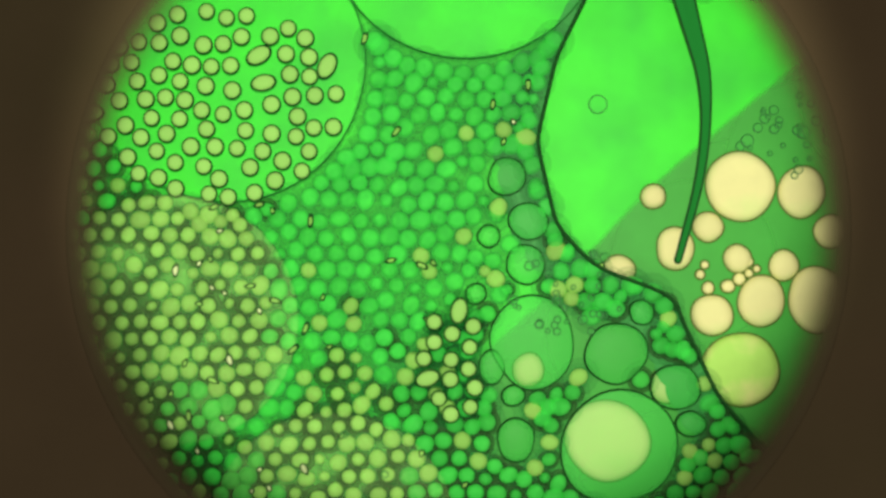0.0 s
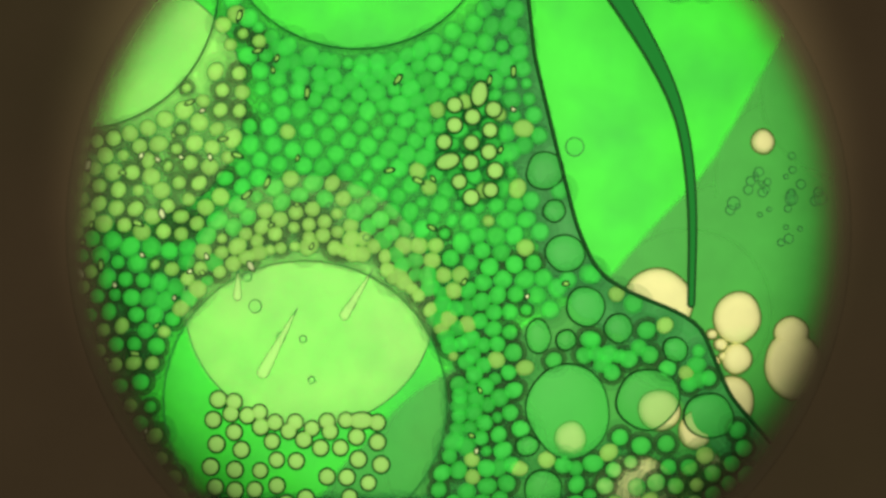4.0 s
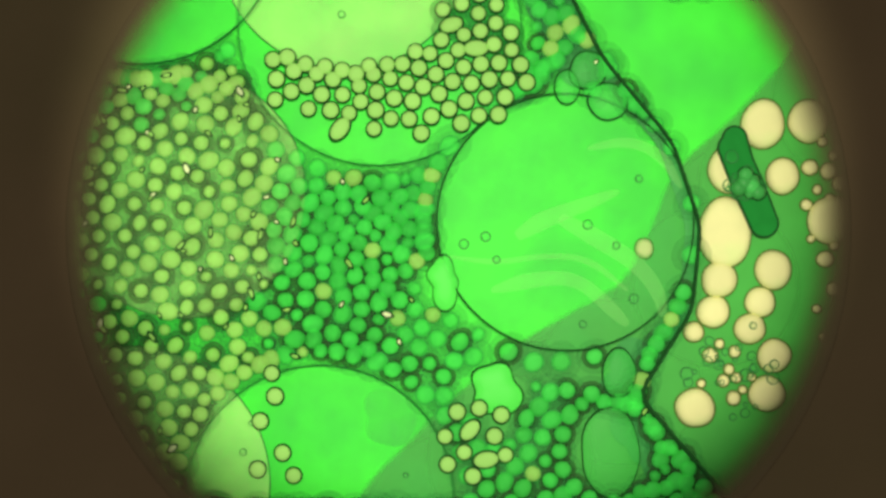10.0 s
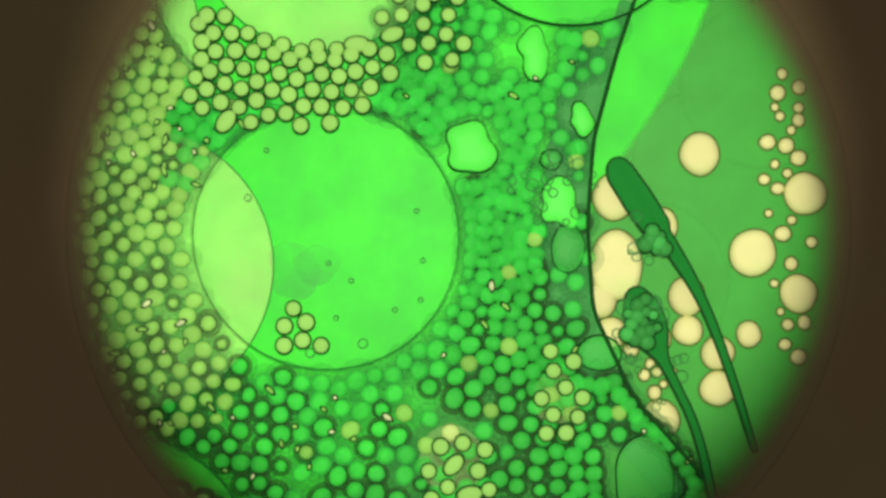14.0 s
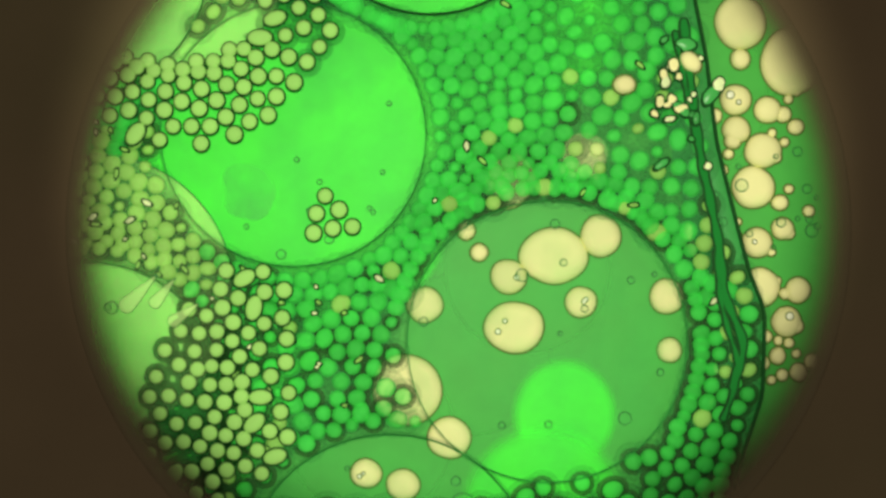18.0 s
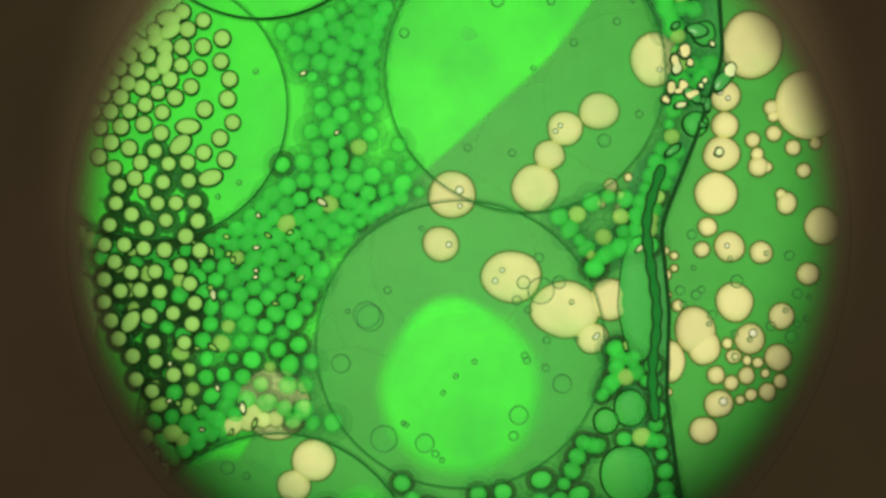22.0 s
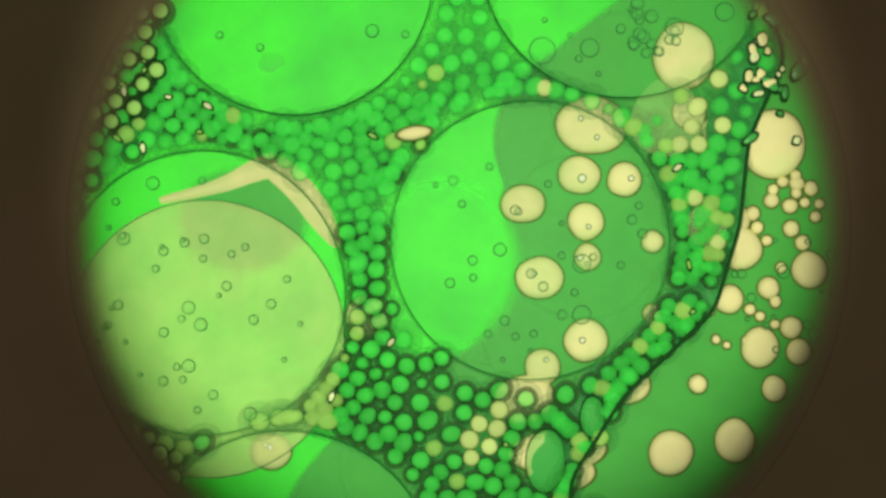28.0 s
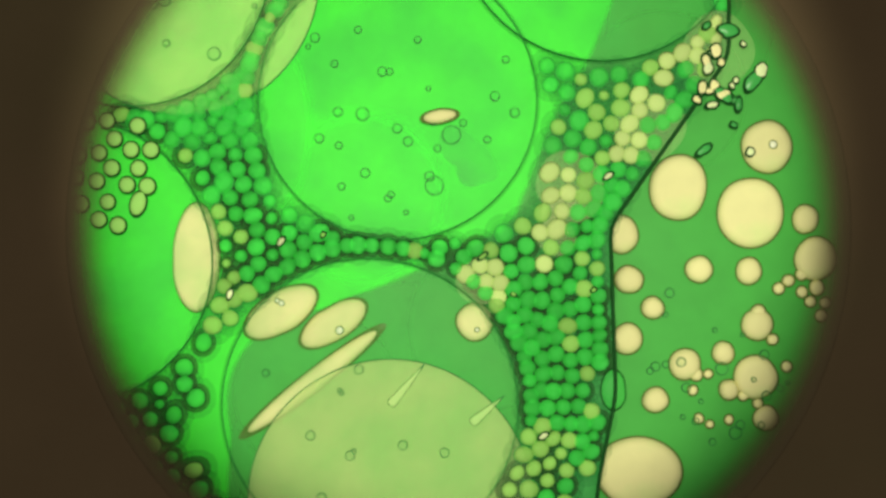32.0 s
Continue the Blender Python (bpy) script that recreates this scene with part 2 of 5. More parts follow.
# ---- shapes ----
def turned(profile, seg=32, wide=1.0, smooth=True):
    """A round body from rings (radius, height[, material]), from the rim inwards; wide stretches it along x."""
    bm = bmesh.new()
    rings = []
    for r, h, *m in profile:
        if r <= 0:
            rings.append([bm.verts.new((0, 0, h / 1000))])
        else:
            rings.append([bm.verts.new((wide * r * math.cos(2 * math.pi * k / seg) / 1000, r * math.sin(2 * math.pi * k / seg) / 1000, h / 1000)) for k in range(seg)])
    for i in range(len(rings) - 1):
        a, b = rings[i], rings[i + 1]
        mat = profile[i + 1][2] if len(profile[i + 1]) > 2 else 0
        for k in range(seg):
            j = (k + 1) % seg
            f = bm.faces.new((a[k], a[j], b[0])) if len(b) == 1 else bm.faces.new((a[k], a[j], b[j], b[k]))
            f.material_index, f.smooth = mat, smooth
    return bm


def mesh_of(name, bm, *mats):
    me = bpy.data.meshes.new(name)
    bm.to_mesh(me)
    bm.free()
    for m in mats:
        me.materials.append(m)
    return me


def part(name, bm, mat, parent, label=""):
    ob = new(name, bm if isinstance(bm, bpy.types.Mesh) else mesh_of(name, bm, mat))
    ob.parent = parent
    return tagged(ob, label)


def lump(bm, seed, amount):
    """Push the outline in and out a little, so that no two bodies have the same round."""
    rnd = random.Random(seed)
    waves = [(k, rnd.uniform(0, 6.28), rnd.uniform(0.3, 1) * amount / k) for k in (2, 3, 4, 5)]
    for v in bm.verts:
        a = math.atan2(v.co.y, v.co.x)
        s = 1 + sum(w * math.sin(k * a + f) for k, f, w in waves)
        v.co.x, v.co.y = v.co.x * s, v.co.y * s
    return bm


def dome(r, base, high, edge, steps=5, mat=1):
    """Rings of a drop's top: it rises in a rounded shoulder of width edge, then nearly flat."""
    rings = []
    for k in range(1, steps + 1):
        a = math.pi / 2 * k / steps
        rings.append((r - edge * (1 - math.cos(a)), base + high * math.sin(a), mat))
    if edge < r:
        rings.append(((r - edge) * 0.5, base + high * 1.04, mat))
    if rings[-1][0] > 0.01:
        rings.append((0, base + high * 1.05, mat))
    return rings


# ---- the slide, the liquid under all, and the stop of the eyepiece ----
def plate(name, x0, y0, x1, y1, z, thick, mat):
    bm = bmesh.new()
    bmesh.ops.create_cube(bm, size=1)
    for v in bm.verts:
        v.co = ((x0 + x1) / 2 + v.co.x * (x1 - x0), (y0 + y1) / 2 + v.co.y * (y1 - y0), z + (v.co.z - 0.5) * thick)
    return new(name, mesh_of(name, bm, mat))


tagged(plate("ground", -0.6, -1.6, 2.2, 0.7, -0.030, 0.02, BRIGHT), "bright green dyed liquid lit on the slide", "liquid", kind="structure")


def field_stop():
    """The ring of the eyepiece: an opaque plate and a painted vignette that softens its inner edge."""
    bm = turned([(1900, 28), (1900, 46), (1000, 46), (705, 45.5), (680, 45), (680, 44.6), (1900, 27)], seg=160, smooth=False)
    ob = new("trim", mesh_of("trim", bm, BROWN))
    ob.location = (CENTRE[0] / 1000, -CENTRE[1] / 1000, 0.02)
    tagged(ob, "matt brown ring of the eyepiece round the field", "eyepiece ring", kind="structure")
    fade = part("vignette_ring", turned([(705, 44), (600, 44)], seg=160), VIGNETTE, ob, "painted vignette fade at the inner edge")
    fade.visible_shadow = False


field_stop()

# ---- two fronts: where the grey-green liquid begins, and where the large clear body begins ----
class Front:
    """A line across the field: x at given heights y, time by time."""

    def __init__(self, ys, rows):
        self.y = np.array(ys, float)
        self.t = [r[0] for r in rows]
        self.x = np.array([r[1] for r in rows], float)

    def bulge(self, y, t, by):
        """Push the line sideways round one height and time."""
        i = self.t.index(t)
        self.x = np.insert(self.x, np.searchsorted(self.y, y), [np.interp(y, self.y, r) for r in self.x], axis=1) if y not in self.y else self.x
        self.y = np.unique(np.r_[self.y, y])
        self.x[i, list(self.y).index(y)] += by

    def line(self, t, n):
        """n places evenly along the line and the directions into the body."""
        i = int(np.clip(np.searchsorted(self.t, t) - 1, 0, len(self.t) - 2))
        f = np.clip((t - self.t[i]) / (self.t[i + 1] - self.t[i]), 0, 1)
        f = f * f * (3 - 2 * f) * 0.5 + f * 0.5
        x = self.x[i] * (1 - f) + self.x[i + 1] * f
        yy = np.linspace(self.y[0], self.y[-1], 200)
        xx = np.interp(yy, self.y, x)
        k = np.exp(-np.linspace(-2, 2, 19) ** 2)
        pad = np.r_[np.full(9, xx[0]), xx, np.full(9, xx[-1])]
        xx = np.convolve(pad, k / k.sum(), "valid")
        s = np.r_[0, np.cumsum(np.hypot(np.diff(xx), np.diff(yy)))]
        at_s = np.linspace(0, s[-1], n)
        p = np.c_[np.interp(at_s, s, xx), np.interp(at_s, s, yy)]
        d = np.gradient(p, axis=0)
        d /= np.hypot(d[:, :1], d[:, 1:])
        return p, np.c_[d[:, 1], -d[:, 0]], s[-1] / (n - 1)

    def x_at(self, y, t):
        p, _, _ = self.line(t, 120)
        return np.interp(y, p[:, 1], p[:, 0])


BODY = Front((-50, 100, 250, 400, 480, 520, 550, 700, 850, 950), [
    (0, (1060, 985, 950, 985, 1060, 1195, 1200, 1270, 1400, 1420)), (1, (1010, 970, 932, 975, 1060, 1200, 1205, 1290, 1400, 1420)),
    (2, (1000, 940, 945, 1000, 1075, 1210, 1220, 1270, 1400, 1420)), (3, (930, 930, 975, 1020, 1055, 1120, 1225, 1260, 1400, 1420)),
    (6, (930, 985, 1000, 1022, 1058, 1090, 1150, 1365, 1470, 1470)), (7, (985, 978, 985, 1025, 1060, 1090, 1125, 1385, 1470, 1470))]
    + [(8, (950, 945, 1020, 1060, 1167, 1220, 1260, 1400, 1460, 1460)), (9, (960, 1000, 1100, 1215, 1234, 1243, 1250, 1260, 1340, 1400)),
    (10, (990, 1065, 1190, 1240, 1232, 1228, 1225, 1130, 1260, 1330)), (11, (1100, 1215, 1285, 1240, 1160, 1120, 1090, 1065, 1300, 1400)),
    (12, (1290, 1280, 1180, 1060, 1044, 1036, 1030, 1030, 1180, 1250)), (13, (1200, 1060, 1040, 1050, 1026, 1014, 1005, 1040, 1200, 1300)),
    (14, (1140, 1090, 1050, 1040, 1045, 1048, 1050, 1120, 1250, 1300)), (14.5, (1140, 1105, 1055, 1050, 1055, 1058, 1060, 1160, 1220, 1300))]
    + [(16.5, (1215, 1235, 1275, 1305, 1340, 1355, 1362, 1385, 1350, 1350)), (17, (1210, 1238, 1280, 1302, 1340, 1356, 1364, 1362, 1310, 1310)),
    (18, (1220, 1250, 1268, 1305, 1326, 1342, 1354, 1350, 1300, 1300)), (19, (1240, 1262, 1280, 1302, 1312, 1318, 1320, 1300, 1260, 1260))]
    + [(20, (1225, 1262, 1270, 1290, 1276, 1270, 1268, 1235, 1205, 1230)), (21, (1220, 1265, 1270, 1230, 1217, 1210, 1205, 1195, 1185, 1220)),
    (22, (1270, 1280, 1230, 1170, 1178, 1182, 1185, 1180, 1200, 1220)), (23, (1230, 1245, 1200, 1180, 1193, 1200, 1205, 1210, 1235, 1250)),
    (24, (1215, 1205, 1190, 1160, 1165, 1168, 1170, 1260, 1285, 1300)), (24.5, (1200, 1200, 1190, 1180, 1201, 1212, 1220, 1290, 1310, 1320))]
    + [(26.5, (1330, 1330, 1340, 1340, 1335, 1332, 1330, 1320, 1300, 1300)), (27, (1330, 1390, 1340, 1325, 1325, 1325, 1325, 1300, 1215, 1200)),
    (28, (1340, 1390, 1325, 1310, 1286, 1274, 1265, 1105, 1010, 1010)), (29, (1330, 1380, 1300, 1280, 1232, 1208, 1190, 1085, 1075, 1075)),
    (30, (1330, 1350, 1260, 1210, 1149, 1118, 1095, 1095, 1090, 1090)), (31, (1330, 1330, 1225, 1110, 1089, 1078, 1070, 1090, 1085, 1085)),
    (32, (1290, 1290, 1185, 1080, 1083, 1084, 1085, 1090, 1060, 1050))])

BODY.bulge(578, 6, 75)
BODY.bulge(578, 7, 120)

GREY = Front((-50, 100, 200, 300, 400, 500, 600, 700, 850, 950), [
    (0, (1600, 1420, 1300, 1180, 1080, 990, 880, 760, 640, 600)), (3, (1400, 1330, 1290, 1240, 1110, 1000, 860, 700, 570, 530)),
    (6, (1560, 1430, 1340, 1260, 1250, 1220, 930, 760, 600, 560)), (7, (1500, 1400, 1320, 1290, 1250, 1190, 900, 740, 600, 560)),
    (8, (1500, 1400, 1310, 1250, 1230, 1000, 830, 740, 640, 600)), (9, (1500, 1380, 1270, 1200, 1180, 1050, 880, 790, 660, 610)),
    (10, (1450, 1390, 1300, 1190, 1150, 1100, 920, 800, 650, 600)), (11, (1400, 1330, 1260, 1180, 1110, 1060, 920, 800, 630, 580)),
    (12, (1330, 1290, 1270, 1150, 1060, 1000, 900, 800, 610, 560))]
    + [(13, (1260, 1240, 1210, 1110, 1040, 1000, 910, 790, 600, 540)), (14, (1270, 1210, 1150, 1080, 1030, 970, 880, 790, 640, 560)),
    (16.5, (1200, 1130, 1030, 950, 900, 820, 680, 600, 500, 450)), (17, (1180, 1100, 1000, 900, 860, 790, 640, 560, 460, 420)),
    (18, (1160, 1080, 990, 890, 800, 750, 600, 520, 430, 400)), (19, (1180, 1100, 950, 830, 760, 710, 560, 500, 420, 390)),
    (20, (1150, 1040, 900, 780, 710, 640, 560, 520, 470, 430)), (21, (1120, 1010, 900, 740, 670, 600, 540, 500, 430, 400))]
    + [(22, (1080, 970, 860, 750, 640, 580, 550, 480, 400, 370)), (23, (1130, 1040, 870, 710, 600, 540, 400, 320, 280, 260)),
    (24, (1160, 1050, 900, 720, 600, 520, 300, 270, 260, 260)), (26.5, (960, 880, 840, 820, 840, 850, 850, 840, 830, 830)),
    (27, (1000, 900, 860, 850, 860, 865, 860, 845, 820, 800)), (28, (1150, 960, 870, 885, 885, 860, 850, 650, 520, 480))]
    + [(29, (1150, 1040, 900, 900, 850, 820, 700, 500, 450, 430)), (30, (1250, 1130, 1050, 920, 880, 800, 560, 480, 430, 410)),
    (31, (1150, 1100, 1000, 900, 820, 720, 500, 440, 430, 420)), (32, (1100, 1040, 980, 940, 900, 680, 430, 410, 400, 400))])


def lobes(front, name, count, radius, z, mat, label, category, holder, spread=0.0, step=1.0):
    """A large body as round pieces that keep its front line and slide over one another."""
    me = mesh_of(name, turned([(radius, 0.9), (0, 1.0)], seg=72, smooth=False), mat)
    times = [k * step for k in range(int(32 / step) + 1)]
    lines = {t: front.line(t, count) for t in times}
    for k in range(count):
        ob = new(name, me)
        ob.parent, ob.visible_shadow = holder, False
        zz = z + 0.0004 * ((k * 5) % 8)
        MOVES.append((ob, [(t, Matrix.Translation(at(*(lines[t][0][k] + lines[t][1][k] * (radius + spread)), zz))) for t in times]))


grey = tagged(new("grey_green_liquid"), "grey-green layer of liquid with a wavering edge", "liquid", kind="stuff")
lobes(GREY, "lobe", 26, 156, -0.0285, MIDDLE_LOBE, "", "", grey, spread=-6)
for k, far in enumerate((230, 470, 730)):
    lobes(GREY, "lobe", 12, 260, -0.0287 - 0.0001 * k, MIDDLE, "", "", grey, spread=far - 190)

# the dark edge line of the large clear body, in short bowed lengths
edge = tagged(new("body_edge"), "dark wavering edge of a large clear oil body", "oil body", kind="stuff")


def edge_line(front, holder, count, half, width, z, aside=0.0, mat=EDGE, tall=1.0):
    bm = turned([(width, 0), (width * 0.8, 4 * tall), (width * 0.4, 6 * tall), (0, 6.4 * tall)], seg=12)
    for v in bm.verts:
        v.co.x += (half if v.co.x > 0 else -half if v.co.x < 0 else 0) / 1000
    me = mesh_of("length", bm, mat)
    times = [k * 0.5 for k in range(65)]
    lines = {t: front.line(t, count) for t in times}
    for k in range(count):
        ob = new("length", me)
        ob.parent = holder
        rows = []
        for t in times:
            p, n, _ = lines[t]
            rows.append((t, Matrix.Translation(at(*(p[k] - n[k] * aside), z + 0.0001 * (k % 5))) @ pose(0, 0, 0, 0, 0, math.degrees(math.atan2(-n[k][0], -n[k][1])))))
        MOVES.append((ob, rows))


def edge_film(front, count, radius, z, aside):
    """Dark film along a front: round pieces that sink where a large droplet lies over them."""
    holder = tagged(new("edge_film"), "dark green film of liquid beside the clear body", "liquid", kind="stuff")
    me = mesh_of("piece", lump(turned([(radius, 0), (radius, 0.2), (0, 0.2)], seg=28, smooth=False), 4, 0.1), DARK)
    times = [k * 0.5 for k in range(65)]
    lines = {t: front.line(t, count) for t in times}
    for k in range(count):
        ob = new("piece", me)
        ob.parent = holder
        rows = []
        for t in times:
            p = lines[t][0][k] - lines[t][1][k] * aside
            under = any(path.t[0] <= t <= path.t[-1] and np.hypot(*(p - path(t))) < r + radius for path, r in WINDOWS[:11])
            rows.append((t, Matrix.Translation(at(*p, -0.10 if under else z + 0.00002 * (k % 7)))))
        MOVES.append((ob, rows))


edge_line(BODY, edge, 64, 11, 3.7, 0.0145)
edge_line(BODY, edge, 40, 16, 13, -0.0002, 13, DARK, 0.1)

# ---- large droplets: clear windows through the crowd of small ones ----
WINDOWS, UPPERS = [], []


def large_droplet(r, text, label, thick=1.0):
    path = Track(text, straight=True)
    WINDOWS.append((path, r))
    ob = tagged(new("large_droplet"), label, "oil droplet", "large droplets")
    film = part("film", lump(turned([(r, 12), (r - 2, 14), (r * 0.9, 15), (r * 0.5, 15.6), (0, 15.8)], seg=96), r, 0.008), CLEAR, ob)
    film.visible_shadow = False
    part("rim", lump(turned([(r + 1.1 * thick, 1), (r + 0.9 * thick, 9), (r + 0.4 * thick, 12.5), (r - 0.6, 13), (r - 1.0, 9)], seg=96), r, 0.008), SOFT if thick == 1 else EDGE, ob, "thin dark rim")
    part("collar", lump(turned([(r + 6, 0), (r + 5.5, 0.6), (r + 1, 0.8), (r - 0.5, 0.8)], seg=96, smooth=False), r, 0.008), THIN, ob, "dark green film round it")
    MOVES.append((ob, path.rows(0.0)))


def upper_droplet(r, text, label, oil=UPPER):
    path = Track(text, straight=True)
    UPPERS.append((path, r))
    ob = tagged(new("upper_droplet"), label, "oil droplet", "upper droplets")
    film = part("film", lump(turned([(r, 0), (r - 1.5, 1.4), (r * 0.9, 2.2), (r * 0.5, 3), (0, 3.2)], seg=96), r + 7, 0.008), oil, ob)
    film.visible_shadow = False
    rim = part("rim", lump(turned([(r + 1.2, 0), (r + 0.8, 2.5), (r - 0.6, 2.5), (r - 1, 0)], seg=96), r + 7, 0.008), RIM, ob, "thin dark rim")
    haze = part("haze", lump(turned([(r, 36), (r * 0.9, 36.6), (r * 0.5, 37), (0, 37.2)], seg=96), r + 7, 0.008), FAINT, ob, "faint pale haze")
    haze.visible_shadow = False
    MOVES.append((ob, path.rows(-0.0045)))


PLAIN = "large clear green oil droplet among small ones"
large_droplet(247, "0:400,110 1:335,65 2:272,45 3:210,20 4:140,-20", PLAIN)
large_droplet(245, "0:825,-140 1:785,-140 2:750,-145 3:690,-150 6:510,-158 7:435,-140 8:375,-135 9:330,-150 10:250,-130 11:150,-100", PLAIN)
large_droplet(249, "1:470,1090 2:510,940 3:525,815 6:583,505 7:620,371 8:651,275 9:677,142 10:672,45 11:660,-15 12:620,-52 13:590,-52 14:520,-60 14.5:480,-62 16.5:270,-105 17:215,-110 18:120,-70",
              "large clear green oil droplet under a raft of small pale ones")
large_droplet(234, "9:590,1035 10:568,880 11:560,740 12:573,590 13:571,486 14:578,420 14.5:579,398 16.5:560,312 17:548,288 18:520,238 19:470,210 20:398,200 21:335,195 22:275,190 23:215,190 24:140,170 24.5:95,160 27:-100,150",
              "large clear green oil droplet with smudges")
large_droplet(240, "13:210,1100 14:212,1010 14.5:215,940 16.5:170,790 17:165,762 18:155,704 19:130,670 20:118,665 21:70,670 22:10,680", PLAIN)
large_droplet(248, "14.5:900,1060 16.5:945,772 17:955,715 18:968,604 19:969,499 20:953,391 21:937,275 22:930,127 23:903,32 24:842,-12 24.5:805,-34 26.5:628,-50 27:595,-48 28:520,-45 29:445,-45 30:365,-45 31:290,-45 32:230,-60",
              "large clear green droplet holding cream oil drops")
large_droplet(254, "16.5:610,1150 17:640,1122 18:690,1022 19:732,937 20:762,855 21:773,738 22:815,609 23:879,522 24:908,472 24.5:932,446 26.5:1054,180 27:1075,75 28:1105,-80 29:1105,-120 30:1070,-132 31:1050,-138 32:1063,-145",
              "large clear green droplet holding cream oil drops")
large_droplet(251, "21:500,1150 22:490,1018 23:487,884 24:465,758 24.5:458,702 26.5:420,558 27:405,547 28:360,518 29:320,483 30:245,468 31:165,460 32:125,462",
              "large clear green droplet holding cream oil drops")
large_droplet(246, "24.5:900,1110 26.5:942,755 27:942,642 28:938,425 29:906,358 30:840,336 31:768,257 32:704,178",
              "large clear green droplet with cream drops and bubbles")
large_droplet(261, "26.5:400,1180 27:430,1110 28:510,1022 29:572,932 30:597,877 31:627,802 32:655,718",
              "large clear green droplet under a yellow overlap")
large_droplet(226, "6:1085,1180 7:1060,975 8:1040,770 9:990,551 10:1000,394 11:1040,250 12:1055,45 13:1055,-145 14:1010,-180 14.5:975,-185 16.5:840,-195 17:800,-197 18:760,-200 19:715,-200 20:620,-200 21:560,-197 22:460,-192 23:400,-200",
              "large clear green oil droplet beside the clear body", thick=2.1)

HAZY = "pale yellow-green oil droplet lying over others"
upper_droplet(219, "0:310,565 1:290,458 2:240,330 3:222,240 6:188,110 7:125,90 8:58,80 9:0,60", HAZY)
upper_droplet(222, "0:590,950 1:572,835 2:558,712 3:530,640 6:625,242 7:615,75 8:622,-38 9:620,-38 10:610,-98 11:612,-118 12:622,-125 13:605,-140 14:570,-132 14.5:540,-128 16.5:415,-112 17:370,-110 18:300,-100 19:270,-102 20:215,-98 21:180,-100 22:130,-110 23:60,-140", HAZY)
upper_droplet(218, "5.5:290,940 6:300,880 7:280,742 8:285,645 9:305,485 10:325,345 11:300,210 12:235,118 13:190,85 14:136,62 14.5:86,60 16.5:-100,40", HAZY)
upper_droplet(248, "9:220,1000 10:230,860 11:252,730 12:265,612 13:248,512 14:236,474 14.5:237,456 16.5:250,490 17:235,495 18:165,520 19:98,540 20:37,545 21:-25,560 22:-75,570", HAZY)
upper_droplet(246, "24.5:330,1080 26.5:345,868 27:350,790 28:365,600 29:330,386 30:350,138 31:335,0 32:320,-42", HAZY, YELLOW)
upper_droplet(252, "29:830,1120 30:800,1028 31:776,947 32:690,888", HAZY, YELLOW)

# bright gaps in the grey-green layer
def bright_gap(rx, ry, text, z, mat=BRIGHT_PATCH, label="bright green patch in the grey-green layer"):
    ob = tagged(new("bright_gap", mesh_of("bright_gap", lump(turned([(ry * 1.1, 1.2), (0, 1.4)], seg=64, wide=rx / ry, smooth=False), rx, 0.06), mat)),
                label, "liquid", "patches of liquid")
    ob.visible_shadow = False
    MOVES.append((ob, Track(text, straight=True).rows(z, 1.0)))


bright_gap(92, 100, "15:1130,930 17:1065,800 18:1000,735 19:945,668 20:900,655 21:850,650 22:800,620 23:740,560 24:725,520 24.5:735,520 26.5:770,640 27:770,590 28:790,420 29:790,370 30:760,380 31:740,370 32:650,330", -0.0248)
bright_gap(150, 150, "17:1000,980 18:960,910 19:905,862 20:890,765 21:860,700 22:812,690 23:770,640 24:795,605 24.5:775,575 26.5:770,760 27:768,700 28:775,470 29:775,440 30:735,430 31:720,400 32:640,350", -0.0242)


bright_gap(120, 95, "22:400,900 23:390,720 24:405,600 24.5:420,580 26.5:440,520 27:435,500 28:430,390 29:330,230 30:150,100", -0.0236, MIDDLE_PATCH, "grey-green patch under a large droplet")


bright_gap(95, 170, "22.5:640,930 23:635,830 24:600,720 24.5:590,690 26.5:560,560 28:520,480", -0.0239)


# ---- cream oil drops on the grey-green layer ----
CREAMS = []


def cream_drop(rx, ry, text, z=-0.022, turn=0.0, oil=CREAM):
    low = min(rx, ry)
    me = mesh_of("cream_drop", lump(turned([(ry + 2, 0), (ry + 1, 1), (ry - 0.8, 1.6), *dome(ry - 0.8, 1.6, min(low * 0.8, 15), min(low * 0.62, 17), 6)], seg=40, wide=rx / ry), text, 0.05), OLIVE, oil)
    ends = [float(w.split(":")[0]) for w in text.split()]
    path = Track(text, last=1.0 if ends[-1] in (3, 14.5, 24.5) or ends[0] in (5.5, 6, 16.5, 17, 26.5, 27) else 0.5)
    CREAMS.append((path, max(rx, ry)))
    ob = tagged(new("cream_drop", me), "cream oil drop with a soft dark edge", "oil drop", "cream oil drops")
    MOVES.append((ob, path.rows(z, 0.5, turn)))


cream_drop(62, 62, "0:1310,330 1:1283,365 2:1253,425 3:1215,460 6:1060,680 7:1030,655 8:970,660 9:925,738")
cream_drop(42, 46, "0:1418,340 1:1390,393 2:1372,450 3:1345,492 6:1220,690 7:1200,680 8:1178,690 9:1130,697")
cream_drop(22, 22, "0:1156,348 1:1125,415 2:1104,481 3:1084,500")
cream_drop(27, 27, "0:1253,402 1:1230,450 2:1215,520 3:1230,585")
cream_drop(25, 25, "0:1305,458 1:1273,498 2:1253,550 3:1240,575")
cream_drop(27, 27, "0:1387,470 1:1362,507 2:1347,565 3:1320,608")
cream_drop(42, 46, "0:1347,533 1:1328,572 2:1313,640 3:1308,685")
cream_drop(38, 36, "0:1260,558 1:1235,592 2:1190,640 3:1180,700")
cream_drop(70, 66, "0:1310,655 1:1297,672 2:1300,760 3:1270,850", oil=LIME)
